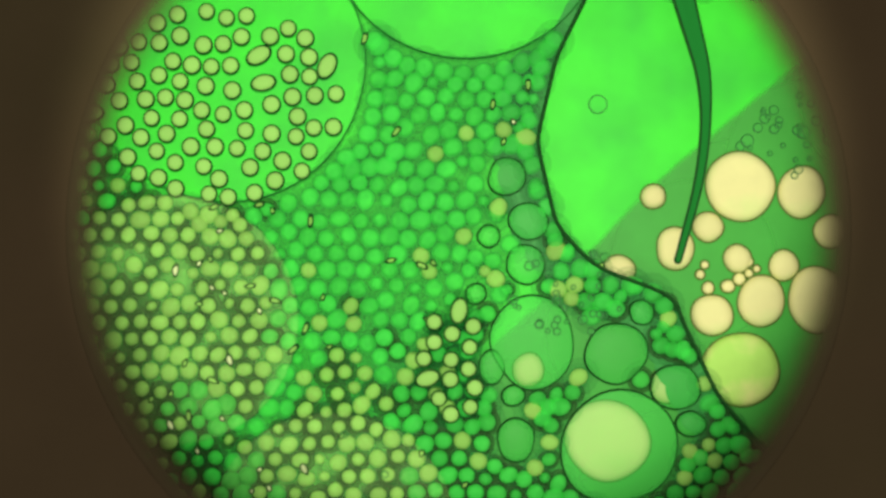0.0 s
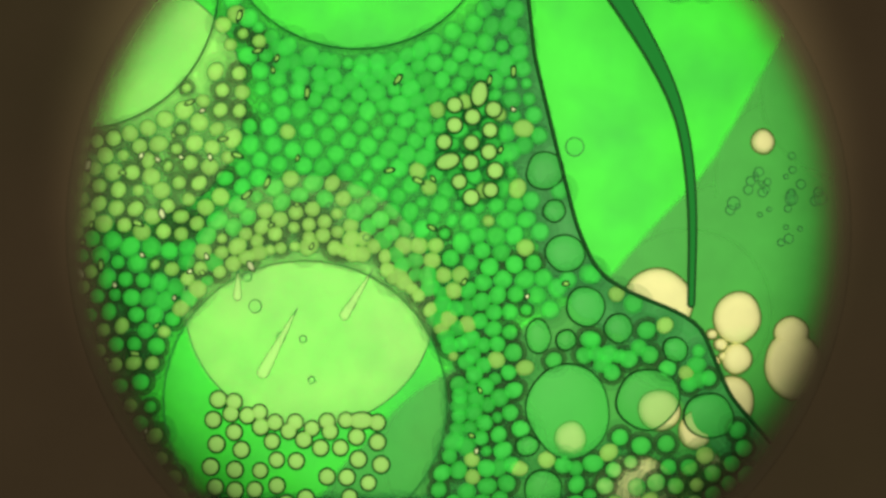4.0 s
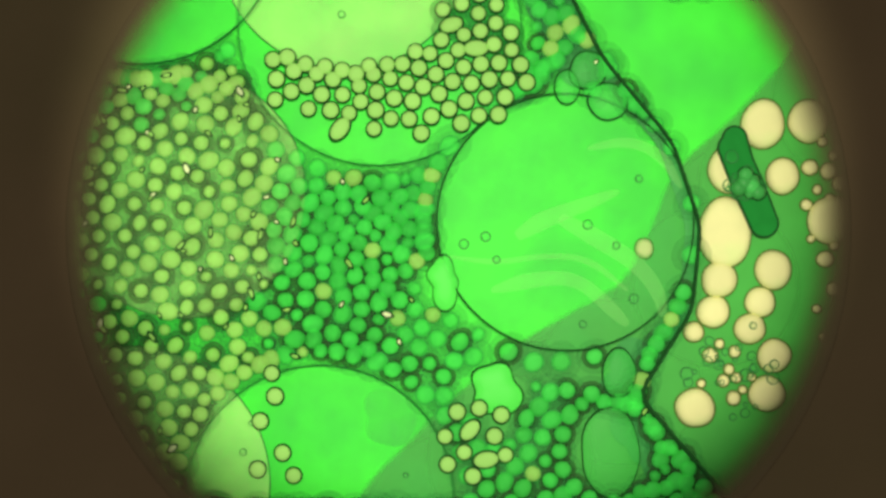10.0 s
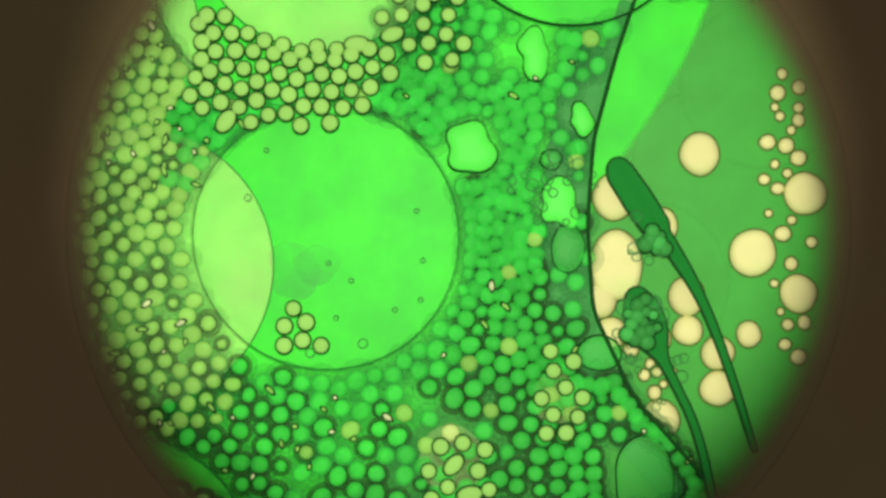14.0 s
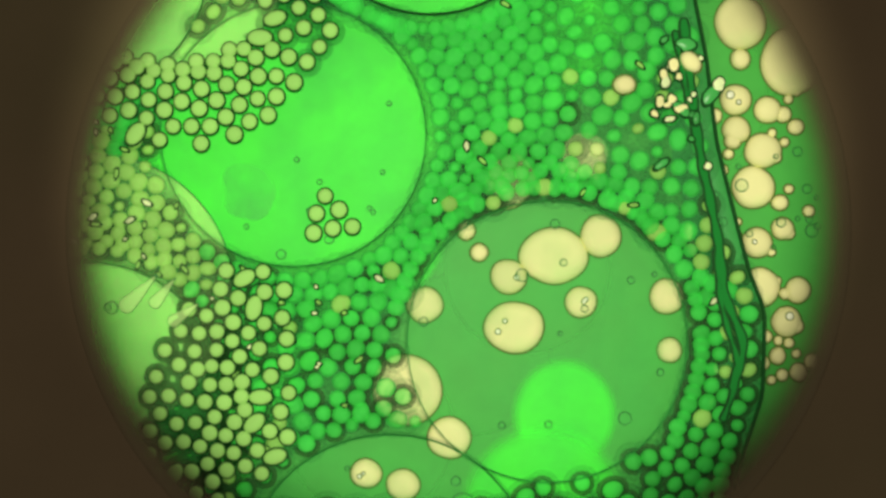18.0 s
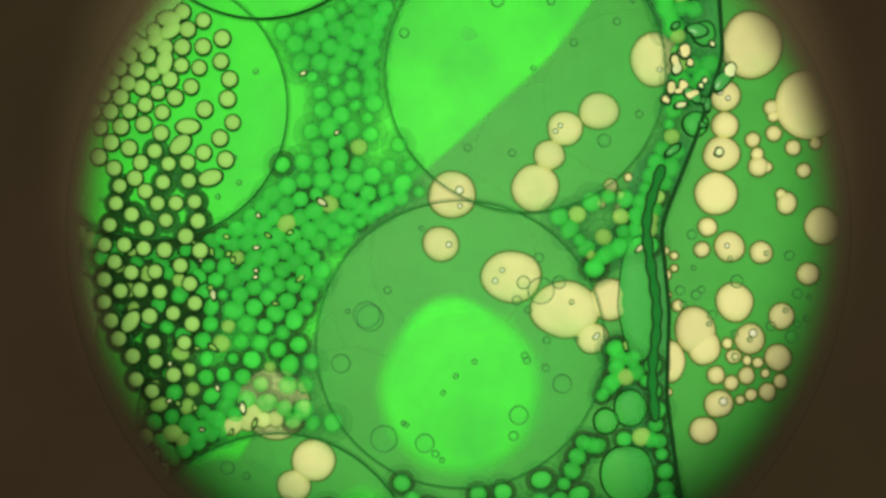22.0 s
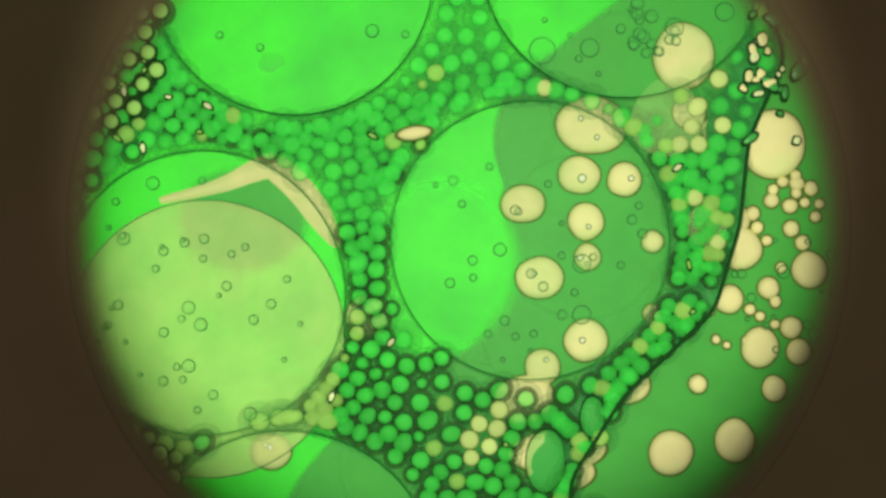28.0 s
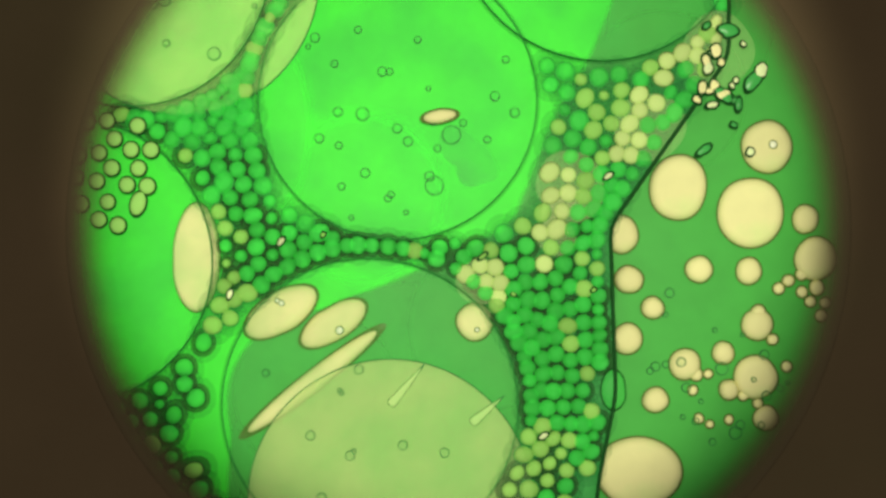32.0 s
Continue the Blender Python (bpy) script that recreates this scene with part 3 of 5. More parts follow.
cream_drop(50, 60, "0:1445,530 1:1430,570 2:1415,620 3:1405,650 6:1380,655 7:1330,740")
cream_drop(20, 22, "2:1402,170 3:1368,218")
cream_drop(30, 30, "0:1470,410 1:1450,445 2:1435,492 3:1423,518 6:1345,740")
cream_drop(76, 72, "0:1075,780 1:1115,825 2:1130,840 3:1138,850")
cream_drop(45, 43, "5.5:1272,790 6:1262,808 6.5:1250,830")
cream_drop(46, 50, "7:1222,815 8:1200,822 9:1175,845")
cream_drop(30, 34, "0:1180,680 1:1218,690 2:1237,722 3:1245,735")
cream_drop(34, 38, "0:1195,440 1:1160,475 2:1190,495 3:1155,525")
cream_drop(30, 26, "0:1095,478")
cream_drop(28, 30, "0:935,655 1:980,637 2:1035,700 3:1018,758 6:1003,727")
cream_drop(26, 26, "0:1240,810 1:1253,825 2:1262,785 3:1268,800")
cream_drop(48, 62, "6:1435,290 7:1410,335 8:1367,358 9:1308,378 10:1283,412 11:1215,440 12:1140,450 13:1090,495 14:1090,470 14.5:1080,455")
cream_drop(32, 32, "6:1425,372 7:1398,420 8:1355,440 9:1315,460 10:1273,495 11:1215,522 12:1160,535 13:1113,543 14:1060,533 14.5:1060,500")
cream_drop(30, 28, "6:1455,450 7:1404,488 8:1353,500 9:1305,518 10:1262,552 11:1207,577 12:1163,588 13:1120,597 14:1080,590")
cream_drop(22, 22, "6:1320,433 7:1253,493 8:1200,520")
cream_drop(18, 18, "6:1388,438 7:1337,487 8:1290,515 9:1248,590")
cream_drop(15, 15, "7:1338,528 8:1287,552")
cream_drop(13, 13, "7:1376,528 8:1338,558")
cream_drop(38, 45, "7:1450,200 8:1420,235 9:1365,232 10:1350,220")
cream_drop(30, 32, "9:1430,285 10:1385,312 11:1337,338 12:1288,368 13:1232,393 14:1170,400 14.5:1145,400")
cream_drop(37, 41, "11:1262,300 12:1210,335 13:1150,350 14:1085,350 14.5:1066,340")
cream_drop(36, 38, "10:1430,215 11:1393,235 12:1350,247 13:1293,270 14:1238,273 14.5:1208,270 16.5:1130,280")
cream_drop(33, 35, "8:1443,440 9:1410,450 10:1368,478 11:1335,505 12:1300,527 13:1265,530 14:1215,525 14.5:1198,525 16.5:1200,640")
cream_drop(27, 27, "8:1425,485 9:1388,505 10:1345,535 11:1312,557 12:1278,572 13:1245,585 14:1217,585 14.5:1207,578")
cream_drop(28, 27, "8:1420,545 9:1375,558 10:1327,582 11:1287,595 12:1245,605 13:1207,615 14:1160,600 14.5:1155,600")
cream_drop(30, 30, "9:1412,605 10:1370,630 11:1347,635 12:1318,637 13:1295,640 14:1270,625 14.5:1258,625")
cream_drop(35, 35, "8:1320,790 9:1278,697 10:1230,722 11:1204,742 12:1190,735 13:1165,760 14:1168,742 14.5:1175,725")
cream_drop(32, 32, "9:1387,682 10:1357,697 11:1335,697 12:1310,697 13:1285,698 14:1270,688 14.5:1270,685 16.5:1298,640")
cream_drop(42, 42, "10:1470,390 11:1440,413 12:1408,430 13:1370,440 14:1332,448 14.5:1310,447 16.5:1270,460 17:1270,465 18:1250,420")
cream_drop(38, 38, "13:1450,345 14:1425,343 14.5:1405,340 16.5:1370,340 17:1355,335 18:1333,332 19:1313,330 20:1305,330 21:1285,337 22:1267,343 23:1245,352 24:1222,358 24.5:1218,362 26.5:1180,390")
cream_drop(33, 35, "13:1440,525 14:1413,520 14.5:1400,515 16.5:1375,512 17:1367,510 18:1347,508 19:1333,510 20:1320,520 21:1310,532 22:1300,535 23:1282,542 24:1260,552 24.5:1256,552 26.5:1262,560")
cream_drop(22, 24, "12:1375,562 13:1347,580 14:1325,592 14.5:1318,597")
cream_drop(24, 24, "16.5:1412,195 17:1393,197 18:1358,195 19:1325,203 20:1306,208 21:1295,217 22:1283,222 23:1248,228 24:1222,235 24.5:1215,240 26.5:1170,300")
cream_drop(28, 27, "16.5:1357,175 17:1338,175 18:1302,177 19:1320,150 20:1303,155 21:1293,168 22:1283,170 23:1255,180 24:1230,185 24.5:1225,190")
cream_drop(25, 24, "16.5:1355,225 17:1337,227 18:1303,230 19:1278,215")
cream_drop(33, 31, "16.5:1392,272 17:1377,270 18:1350,267 19:1332,265 20:1312,265 21:1296,271 22:1277,273 23:1247,283 24:1220,290 24.5:1212,294")
cream_drop(27, 27, "16.5:1370,427 17:1358,430 18:1340,430 19:1318,430 20:1313,428 21:1297,432 22:1291,437 23:1275,440 24:1259,441 24.5:1258,443 26.5:1280,470")
cream_drop(20, 20, "17:1410,410 18:1385,405 19:1367,408 20:1360,420 21:1353,437 22:1347,447 23:1331,460 24:1315,468 24.5:1313,473")
cream_drop(27, 27, "16.5:1405,574 17:1400,572 18:1392,570 19:1373,570 20:1362,577 21:1345,592 22:1327,600 23:1308,613 24:1295,625 24.5:1290,630")
cream_drop(23, 23, "17:1430,512 18:1412,514 19:1400,523 20:1395,530 21:1392,541 22:1383,560 23:1360,573 24:1338,585 24.5:1335,590 26.5:1390,648 27:1415,665")
cream_drop(45, 50, "17:1345,30 18:1310,40 19:1278,48 20:1268,60 21:1240,-10")
cream_drop(55, 60, "18:1400,110 19:1375,105 20:1352,100 21:1330,97 22:1330,80 23:1310,70 24:1278,75 24.5:1268,72 26.5:1215,95 27:1225,103 28:1210,100 29:1190,50")
cream_drop(58, 64, "22:1430,185 23:1400,180 24:1365,180 24.5:1355,182 26.5:1355,205 27:1370,230 28:1367,255 29:1350,280 30:1333,313 31:1330,352 32:1328,377")
cream_drop(40, 38, "28:1310,440 29:1283,505 30:1290,562 31:1313,617 32:1337,668")
cream_drop(34, 36, "27:1347,650 28:1345,615 29:1357,665 30:1365,720 31:1385,790")
cream_drop(26, 26, "28:1290,530 29:1308,573 30:1320,632 31:1340,685")
cream_drop(28, 28, "28:1300,390 29:1297,435 30:1307,490 31:1325,538 32:1340,575")
cream_drop(28, 28, "29:1200,480 30:1180,525 31:1190,583 32:1212,645")
cream_drop(24, 24, "30:1235,390 31:1228,438 32:1237,477")
cream_drop(23, 24, "29:1300,360 30:1305,412 31:1318,452 32:1325,480")
cream_drop(23, 26, "29:1412,317 30:1423,343 31:1425,363 32:1425,388")
cream_drop(38, 38, "29:1450,380 30:1452,405 31:1445,437 32:1443,458")
cream_drop(32, 33, "22:1455,400 23:1435,392 24:1413,388 24.5:1410,385 26.5:1418,435 27:1420,450 28:1432,478 29:1432,520 30:1433,560 31:1440,590")
cream_drop(46, 46, "29:1395,150 30:1382,190 31:1372,225 32:1357,260")
cream_drop(52, 58, "30:1262,245 31:1235,310 32:1200,332")
cream_drop(40, 40, "27:1255,760 28:1187,802 29:1237,823 30:1205,890")
cream_drop(78, 62, "30.5:1150,935 31:1150,892 32:1130,835")
cream_drop(34, 30, "29:1118,865 30:1110,862")
cream_drop(20, 20, "31:1130,517 32:1155,545")
cream_drop(26, 24, "31:1087,465 32:1113,495")
cream_drop(30, 34, "31:1068,400 32:1100,415")
cream_drop(27, 28, "31:1110,632 32:1110,600")
cream_drop(23, 23, "31:1150,690 32:1160,708")
cream_drop(20, 20, "30:1265,637 31:1240,620 32:1280,625")
cream_drop(18, 18, "30:1265,520 31:1265,572 32:1290,690")
cream_drop(35, 40, "28:1300,780 29:1330,840")
cream_drop(62, 64, "16.5:783,730 17:765,720 18:720,690 19:655,722 20:598,710 21:550,715 22:487,715 23:428,728 24:375,735 24.5:350,722 25.8:350,600")
cream_drop(38, 38, "16.5:872,800 17:850,790 18:795,775 19:740,780 20:672,780 21:610,793 22:555,815 23:520,815 24:465,815 24.5:452,800 26.5:550,660 27:625,640 28:650,560")
cream_drop(55, 45, "16.5:945,645 17:932,625 18:910,580 19:883,538 20:880,508 21:880,480 22:905,490 23:910,510 24:927,550 24.5:937,583")
cream_drop(56, 44, "26.5:905,770 27:912,765 27.5:930,760", turn=15)
cream_drop(88, 38, "26.5:985,860 27:992,838 27.6:990,845", turn=4)
cream_drop(62, 50, "17:1010,480 18:980,453 19:968,462 20:975,470 21:985,475 22:1000,548 23:1005,590 24:1008,650 24.5:1000,670")
cream_drop(36, 38, "16.5:1033,550 17:1060,470 18:1063,418 19:1057,430 20:1060,447 21:1070,480 22:1080,530 23:1095,567 24:1098,612 24.5:1100,630")
cream_drop(32, 31, "16.5:980,710 17:970,680 18:900,490 19:860,468 20:826,447 21:795,440 22:780,432 23:775,413 24:803,405 24.5:835,420")
cream_drop(42, 42, "18:895,330 19:870,320 20:845,330 21:818,347 22:800,345 23:778,335 24:773,325 24.5:783,320")
cream_drop(42, 42, "18:1030,290 19:1010,287 20:978,293 21:958,315 22:947,333 23:925,355 24:920,375 24.5:927,392")
cream_drop(27, 27, "20:997,227 21:980,250 22:972,275 23:945,298 24:938,310 24.5:945,318")
cream_drop(31, 31, "20:1058,190 21:1028,207 22:1000,228 23:962,243 24:925,255 24.5:917,262 26.5:960,322")
cream_drop(35, 33, "20:1110,150 21:1087,175 22:1060,197 23:1017,212 24:980,225 24.5:970,233")
cream_drop(45, 48, "21:1200,90 22:1160,105 23:1120,125 24:1075,145 24.5:1055,145")
cream_drop(28, 28, "17:1033,540 18:1028,535 19:1037,545 20:1055,575 21:1062,590")
cream_drop(30, 32, "16.5:1178,715 17:1180,735 18:1180,525 19:1180,540 20:1165,560")
cream_drop(17, 17, "18:825,408 19:790,405 20:757,402")
cream_drop(20, 20, "19:1008,360 20:1008,363 21:1017,384")
cream_drop(16, 16, "18:848,447 19:798,447 20:763,450")
cream_drop(32, 32, "16.5:818,575 17:795,563 18:752,540 19:700,515")
cream_drop(40, 38, "26.5:1005,490 27:1012,543 28:1037,603")
cream_drop(33, 33, "28:1037,392 29:1030,465 30:1000,512")
cream_drop(43, 38, "28:955,492 29:915,570 30:870,600")
cream_drop(32, 32, "26.5:948,595 27:950,632 28:960,650")
cream_drop(24, 24, "28:1040,455 29:1035,528")
cream_drop(40, 36, "26.5:1120,772 27:1140,775")
cream_drop(36, 32, "28:480,800 29:540,752 30:492,668 31:512,620 32:500,545")
cream_drop(68, 30, "29:690,845 30:600,812 31:575,730 32:590,573", turn=33)
cream_drop(33, 33, "29:770,760 30:752,708 31:743,633 32:840,570")
cream_drop(34, 30, "30:520,870 31:490,800")
cream_drop(30, 30, "26.5:1145,335 27:1235,228 28:1220,200")
cream_drop(24, 24, "26.5:1228,218 27:1265,215")
cream_drop(16, 18, "10:1140,440 11:1163,405")
cream_drop(15, 15, "8:1300,290 9:1247,332")
cream_drop(16, 16, "8:1332,284 9:1280,312")
cream_drop(18, 18, "16.5:1268,175 17:1300,150 18:1310,105")
cream_drop(14, 14, "16.5:1310,220 17:1285,222")
cream_drop(15, 15, "16.5:1330,262 17:1318,262")
cream_drop(18, 18, "20:1375,250 21:1357,270 22:1342,295 23:1315,315 24:1292,335 24.5:1283,343")
cream_drop(20, 20, "20:1423,465 21:1430,475 22:1430,485 23:1420,480 24:1408,475 24.5:1412,478")
cream_drop(24, 24, "20:1387,625 21:1378,632 22:1377,633 23:1370,650 24:1370,670")
cream_drop(18, 20, "20:1412,325 21:1400,340 22:1392,360 23:1372,372 24:1353,385 24.5:1350,390")
cream_drop(26, 24, "21:1265,670 22:1272,715 23:1262,750")
cream_drop(25, 24, "21:1232,708 22:1245,762 23:1238,800")
cream_drop(30, 30, "20:1283,750 21:1285,815")
cream_drop(14, 14, "26.5:1345,325 27:1355,318 28:1365,355 29:1352,385")
cream_drop(14, 14, "26.5:1390,340 27:1407,320 28:1410,325 29:1390,350")
cream_drop(14, 14, "26.5:1380,310 27:1385,300 28:1398,365 29:1385,390")
cream_drop(15, 15, "26.5:1375,360 27:1380,370 28:1400,405 29:1366,408")
cream_drop(14, 14, "26.5:1410,355 27:1410,350 28:1420,430 29:1408,420")
cream_drop(14, 14, "23:1345,245 24:1347,270 24.5:1365,290")
cream_drop(14, 14, "23:1380,270 24:1372,285 24.5:1388,310")
cream_drop(14, 14, "23:1340,200 24:1325,245 24.5:1338,262")
cream_drop(13, 13, "23:1400,310 24:1402,310 24.5:1415,340")
cream_drop(64, 52, "26.5:1030,180 27:1033,190 28:1047,222 29:1065,275 30:1040,345 31:1040,390")
cream_drop(38, 34, "26.5:990,262 27:1000,270 28:1025,310 29:1027,372 30:985,437")
cream_drop(31, 31, "26.5:1090,280 27:1093,285 28:1105,318 29:1112,380 30:1060,432")
cream_drop(20, 20, "28:1155,428")
cream_drop(40, 34, "26.5:930,410 27:935,407")
cream_drop(18, 18, "27:1170,622")
cream_drop(17, 17, "27:1265,640 28:1235,680 29:1225,700 30:1235,708")
cream_drop(20, 20, "27:1390,485 28:1360,510 29:1355,545")
cream_drop(20, 20, "28:1400,580 29:1402,610 30:1400,635")
cream_drop(22, 24, "28:1370,688")
cream_drop(28, 25, "19.7:985,552 20:990,555")
cream_drop(17, 17, "19:1165,395 20:1170,400")
cream_drop(22, 22, "18:1185,620")
cream_drop(20, 20, "23:1085,385 24:1052,397 24.5:1040,405")
cream_drop(22, 20, "23.5:1060,470 24:1048,475 24.5:1045,490")
cream_drop(36, 42, "21:1245,560 22:1230,585 23:1215,600")
cream_drop(24, 38, "22:1188,640")
cream_drop(17, 17, "22:1252,402 23:1230,412 24:1210,420")
cream_drop(14, 14, "22:1242,442 23:1230,455 24:1220,465")
cream_drop(30, 32, "23:1235,625 24:1215,642 24.5:1212,648")
cream_drop(28, 34, "19:1265,480 20:1237,512")
cream_drop(20, 28, "20:1197,568")
cream_drop(22, 22, "20:1213,665")
cream_drop(22, 22, "32:1355,740")
cream_drop(28, 28, "7:1015,770 8:917,776 8.5:880,780")
cream_drop(26, 26, "7:1090,822 8:985,795 8.5:940,790")
cream_drop(25, 25, "7.5:870,800 8:815,770")
cream_drop(26, 26, "7.5:1170,760 8:1145,757 8.5:1110,755")
cream_drop(35, 35, "7.5:1090,870 8:1070,848 8.5:1050,830")
cream_drop(28, 26, "18.5:640,815 19:606,816 20:543,826 21:482,828")
cream_drop(30, 28, "18.5:705,835 19:672,836 20:618,836 21:565,850 22:520,860")
cream_drop(62, 36, "27.7:985,850 28:992,835 28.5:1000,855")

# pale patches: cream oil spread under a few of the small droplets
def pale_patch(r, text):
    path = Track(text, last=0.0)
    PATCHES.append((path, r))
    me = mesh_of("pale_patch", lump(turned([(r, 0), (r - 3, 0.5), (r * 0.6, 0.8), (0, 1)], seg=40), text, 0.10), HAZE)
    ob = tagged(new("pale_patch", me), "pale patch of cream oil among small droplets", "oil patch", "pale patches")
    ob.visible_shadow = False
    MOVES.append((ob, path.rows(0.0045)))


PATCHES = []
pale_patch(42, "16.5:968,330 17:950,325 18:906,316 18.6:885,310")
pale_patch(40, "16.5:1105,292 17:1085,285 18:1035,275 18.6:1010,265")
pale_patch(40, "16.5:1088,420 17:1078,412 17.6:1070,370")
pale_patch(36, "18.5:1162,150 19:1155,125 19.6:1150,100")
pale_patch(32, "18.5:1110,200 19:1105,175 19.6:1100,150")
pale_patch(56, "16.5:1000,450 17:1002,425 17.4:1000,400")
pale_patch(62, "31:1042,392 32:1010,330")
pale_patch(62, "30:1190,310 31:1178,265 32:1150,225")
pale_patch(66, "28:1180,210 29:1212,152 30:1245,125 31:1266,110 32:1270,90")
pale_patch(42, "30:850,640 31:862,580 32:850,500")
pale_patch(34, "30:990,560 31:995,478 32:985,420")
pale_patch(48, "21:480,860 22:470,705 23:440,640")
pale_patch(58, "23.5:1090,160 24:1078,143 24.5:1068,130")
pale_patch(36, "23.5:988,250 24:978,225 24.5:972,212")
pale_patch(60, "26.5:960,370 27:965,345 27.4:968,315")
pale_patch(50, "26.5:1165,380 27:1160,360 27.5:1170,340")
pale_patch(36, "26.5:1265,490 27:1270,475 28:1250,400")
pale_patch(60, "12:815,835 13:800,835 14:800,815 14.5:795,800")
pale_patch(44, "13.4:1010,780 14:985,705 14.5:980,660")

cream_drop(26, 40, "16.5:1272,470 17:1270,463 18:1262,455")
cream_drop(20, 20, "16.5:1283,332 17:1277,330 18:1268,328")
cream_drop(16, 16, "16.5:1280,385 17:1274,381 18:1262,380")
cream_drop(14, 24, "16.5:1290,665 17:1285,660 18:1275,655")
cream_drop(15, 24, "16.5:1330,645 17:1325,640 18:1312,632", turn=20)
cream_drop(15, 15, "16.5:1290,722 17:1284,720 18:1270,716")
cream_drop(22, 16, "16.5:1215,135 17:1218,132 18:1222,110", 0.016, -40)
cream_drop(20, 17, "16.5:1112,192 17:1112,190 18:1105,150", 0.016)

cream_drop(31, 12, "28.5:712,215 29:730,200 30:790,223 31:767,234 32:778,206", 0.018, 8)
cream_drop(42, 100, "29.5:470,540 30:441,500 31:397,462 31.5:375,470")
cream_drop(95, 46, "26.4:355,550 27:378,490 27.3:395,450", -0.022, 8)
cream_drop(150, 19, "31.7:556,690 32:552,676", -0.021, 38)
cream_drop(74, 36, "31.7:499,580 32:497,552", -0.021, 32)


def sprinkle(seed, count, rx, ry, low, high, text):
    """Small cream drops scattered round a path, clear of the larger ones at the middle of it."""
    rnd = random.Random(seed)
    path = Track(text)
    stops = [float(w.split(":")[0]) for w in text.split()]
    mid = 0.5 * (stops[0] + stops[-1])
    kept = []
    for _ in range(count * 30):
        a, s, r = rnd.uniform(0, 6.283), math.sqrt(rnd.random()), rnd.uniform(low, high)
        d = np.array((rx * s * math.cos(a), ry * s * math.sin(a)))
        if len(kept) < count and all(np.hypot(*(d - e)) > (r + q) * 1.02 for e, q in kept) and all(
                np.hypot(*(path(mid) + d - c(mid))) > r + q for c, q in CREAMS if c.up <= mid <= c.down):
            kept.append((d, r))
    for d, r in kept:
        cream_drop(r * rnd.uniform(0.9, 1.1), r, " ".join("%g:%.0f,%.0f" % (t, *(path(t) + d)) for t in stops), -0.0225)


sprinkle(1, 26, 46, 270, 7, 15, "10:1470,430 12:1440,420 13:1418,420 14:1395,385 14.5:1388,375 16.5:1385,350 18:1390,330")
sprinkle(2, 34, 62, 92, 9, 16, "19:1440,235 20:1420,240 22:1392,255 24:1368,295 24.5:1370,300 26.5:1385,345 27:1387,355 28:1392,385 30:1395,480 32:1402,560")
sprinkle(3, 14, 70, 60, 8, 17, "18:1380,620 20:1335,640 22:1325,655 24:1325,715 26:1335,790")
sprinkle(4, 10, 80, 60, 7, 13, "27.5:1340,540 28:1310,560 30:1240,690 31:1250,690 32:1280,700")
sprinkle(5, 9, 50, 45, 8, 14, "22.5:1100,360 23:1090,365 24:1070,380 24.5:1065,390")
sprinkle(8, 16, 20, 200, 6, 12, "16.5:1268,400 18:1292,440 20:1258,420 21:1215,450 22:1180,500")
sprinkle(6, 12, 60, 40, 6, 12, "0:1290,480 1:1275,510 2:1270,560 3:1260,600")
sprinkle(7, 10, 60, 70, 7, 13, "6:1420,520 7:1400,555 8:1370,590 9:1340,640 10:1290,650 12:1190,650 14:1150,640")


# ---- streaks and smudges ----
def streak(length, width, turn, text, z=0.040):
    """A pin-shaped streak of clear oil: a round head and a thin tail."""
    bm = turned([(width, 0, 0), (width - 1.2, 1.6, 0), (width * 0.5, 2.4, 1), (0, 2.6, 1)], seg=20)
    for v in bm.verts:
        if v.co.x > 0:
            s = v.co.x / (width / 1000)
            v.co.x += s * length / 1000
            v.co.y *= 1 - 0.65 * s
    ob = tagged(new("streak", mesh_of("streak", bm, RIM, STREAK)), "pin-shaped streak of clear yellow oil", "oil streak", "streaks")
    ob.visible_shadow = False
    MOVES.append((ob, Track(text, last=0.5).rows(z, 0.5, turn)))


streak(120, 11, 62, "1:470,930 2:490,850 3:440,830 5.5:552,350 6:562,310 7:530,260 8:540,130 9:520,105")
streak(85, 9, 58, "1:640,850 2:635,780 3:600,712 5.5:655,340 6:660,330 7:600,190 8:600,80")
streak(40, 8, 88, "2:375,690 3:388,645 5.5:480,330 6:495,305")
streak(62, 15, 45, "16.5:185,620 17:240,650 18:225,540 19:175,535 20:205,550 21:160,540")
streak(45, 12, 50, "17:262,700 18:275,535 19:265,558 20:235,560")
streak(45, 12, 35, "18:308,568 19:300,590 20:250,600")
streak(80, 9, 50, "30:705,830 31:712,772 32:695,712")
streak(60, 9, 40, "30:640,790 31:840,840 32:840,745")


def smudge(rx, ry, text, turn=0.0):
    ob = tagged(new("smudge", mesh_of("smudge", lump(turned([(ry, 0), (ry * 0.8, 0.6), (0, 0.7)], seg=48, wide=rx / ry), text, 0.34), SMUDGE)), "cloudy dark green smudge under a large droplet", "smudge", "smudges")
    ob.visible_shadow = False
    MOVES.append((ob, Track(text, last=0.5).rows(-0.006, 0.5, turn)))


smudge(70, 34, "29.5:1000,250 30:955,262 31:910,295 32:830,280", -35)
smudge(52, 46, "10:690,740 11:652,665 12:645,715 13:540,450 14:520,480 16.5:520,410 17:510,400 18:440,340 19:400,330 20:300,250")
smudge(36, 40, "11:650,760 12:600,510 13:590,540 14:560,470 14.5:590,540 16.5:630,480")
smudge(60, 30, "5.5:760,600 6:765,570 7:760,480 8:740,400 9:800,330")
smudge(14, 13, "22:830,60 23:786,20 24:790,35 24.5:798,35 26.5:640,40")
smudge(26, 16, "28:480,110 29:435,135 30:400,150")


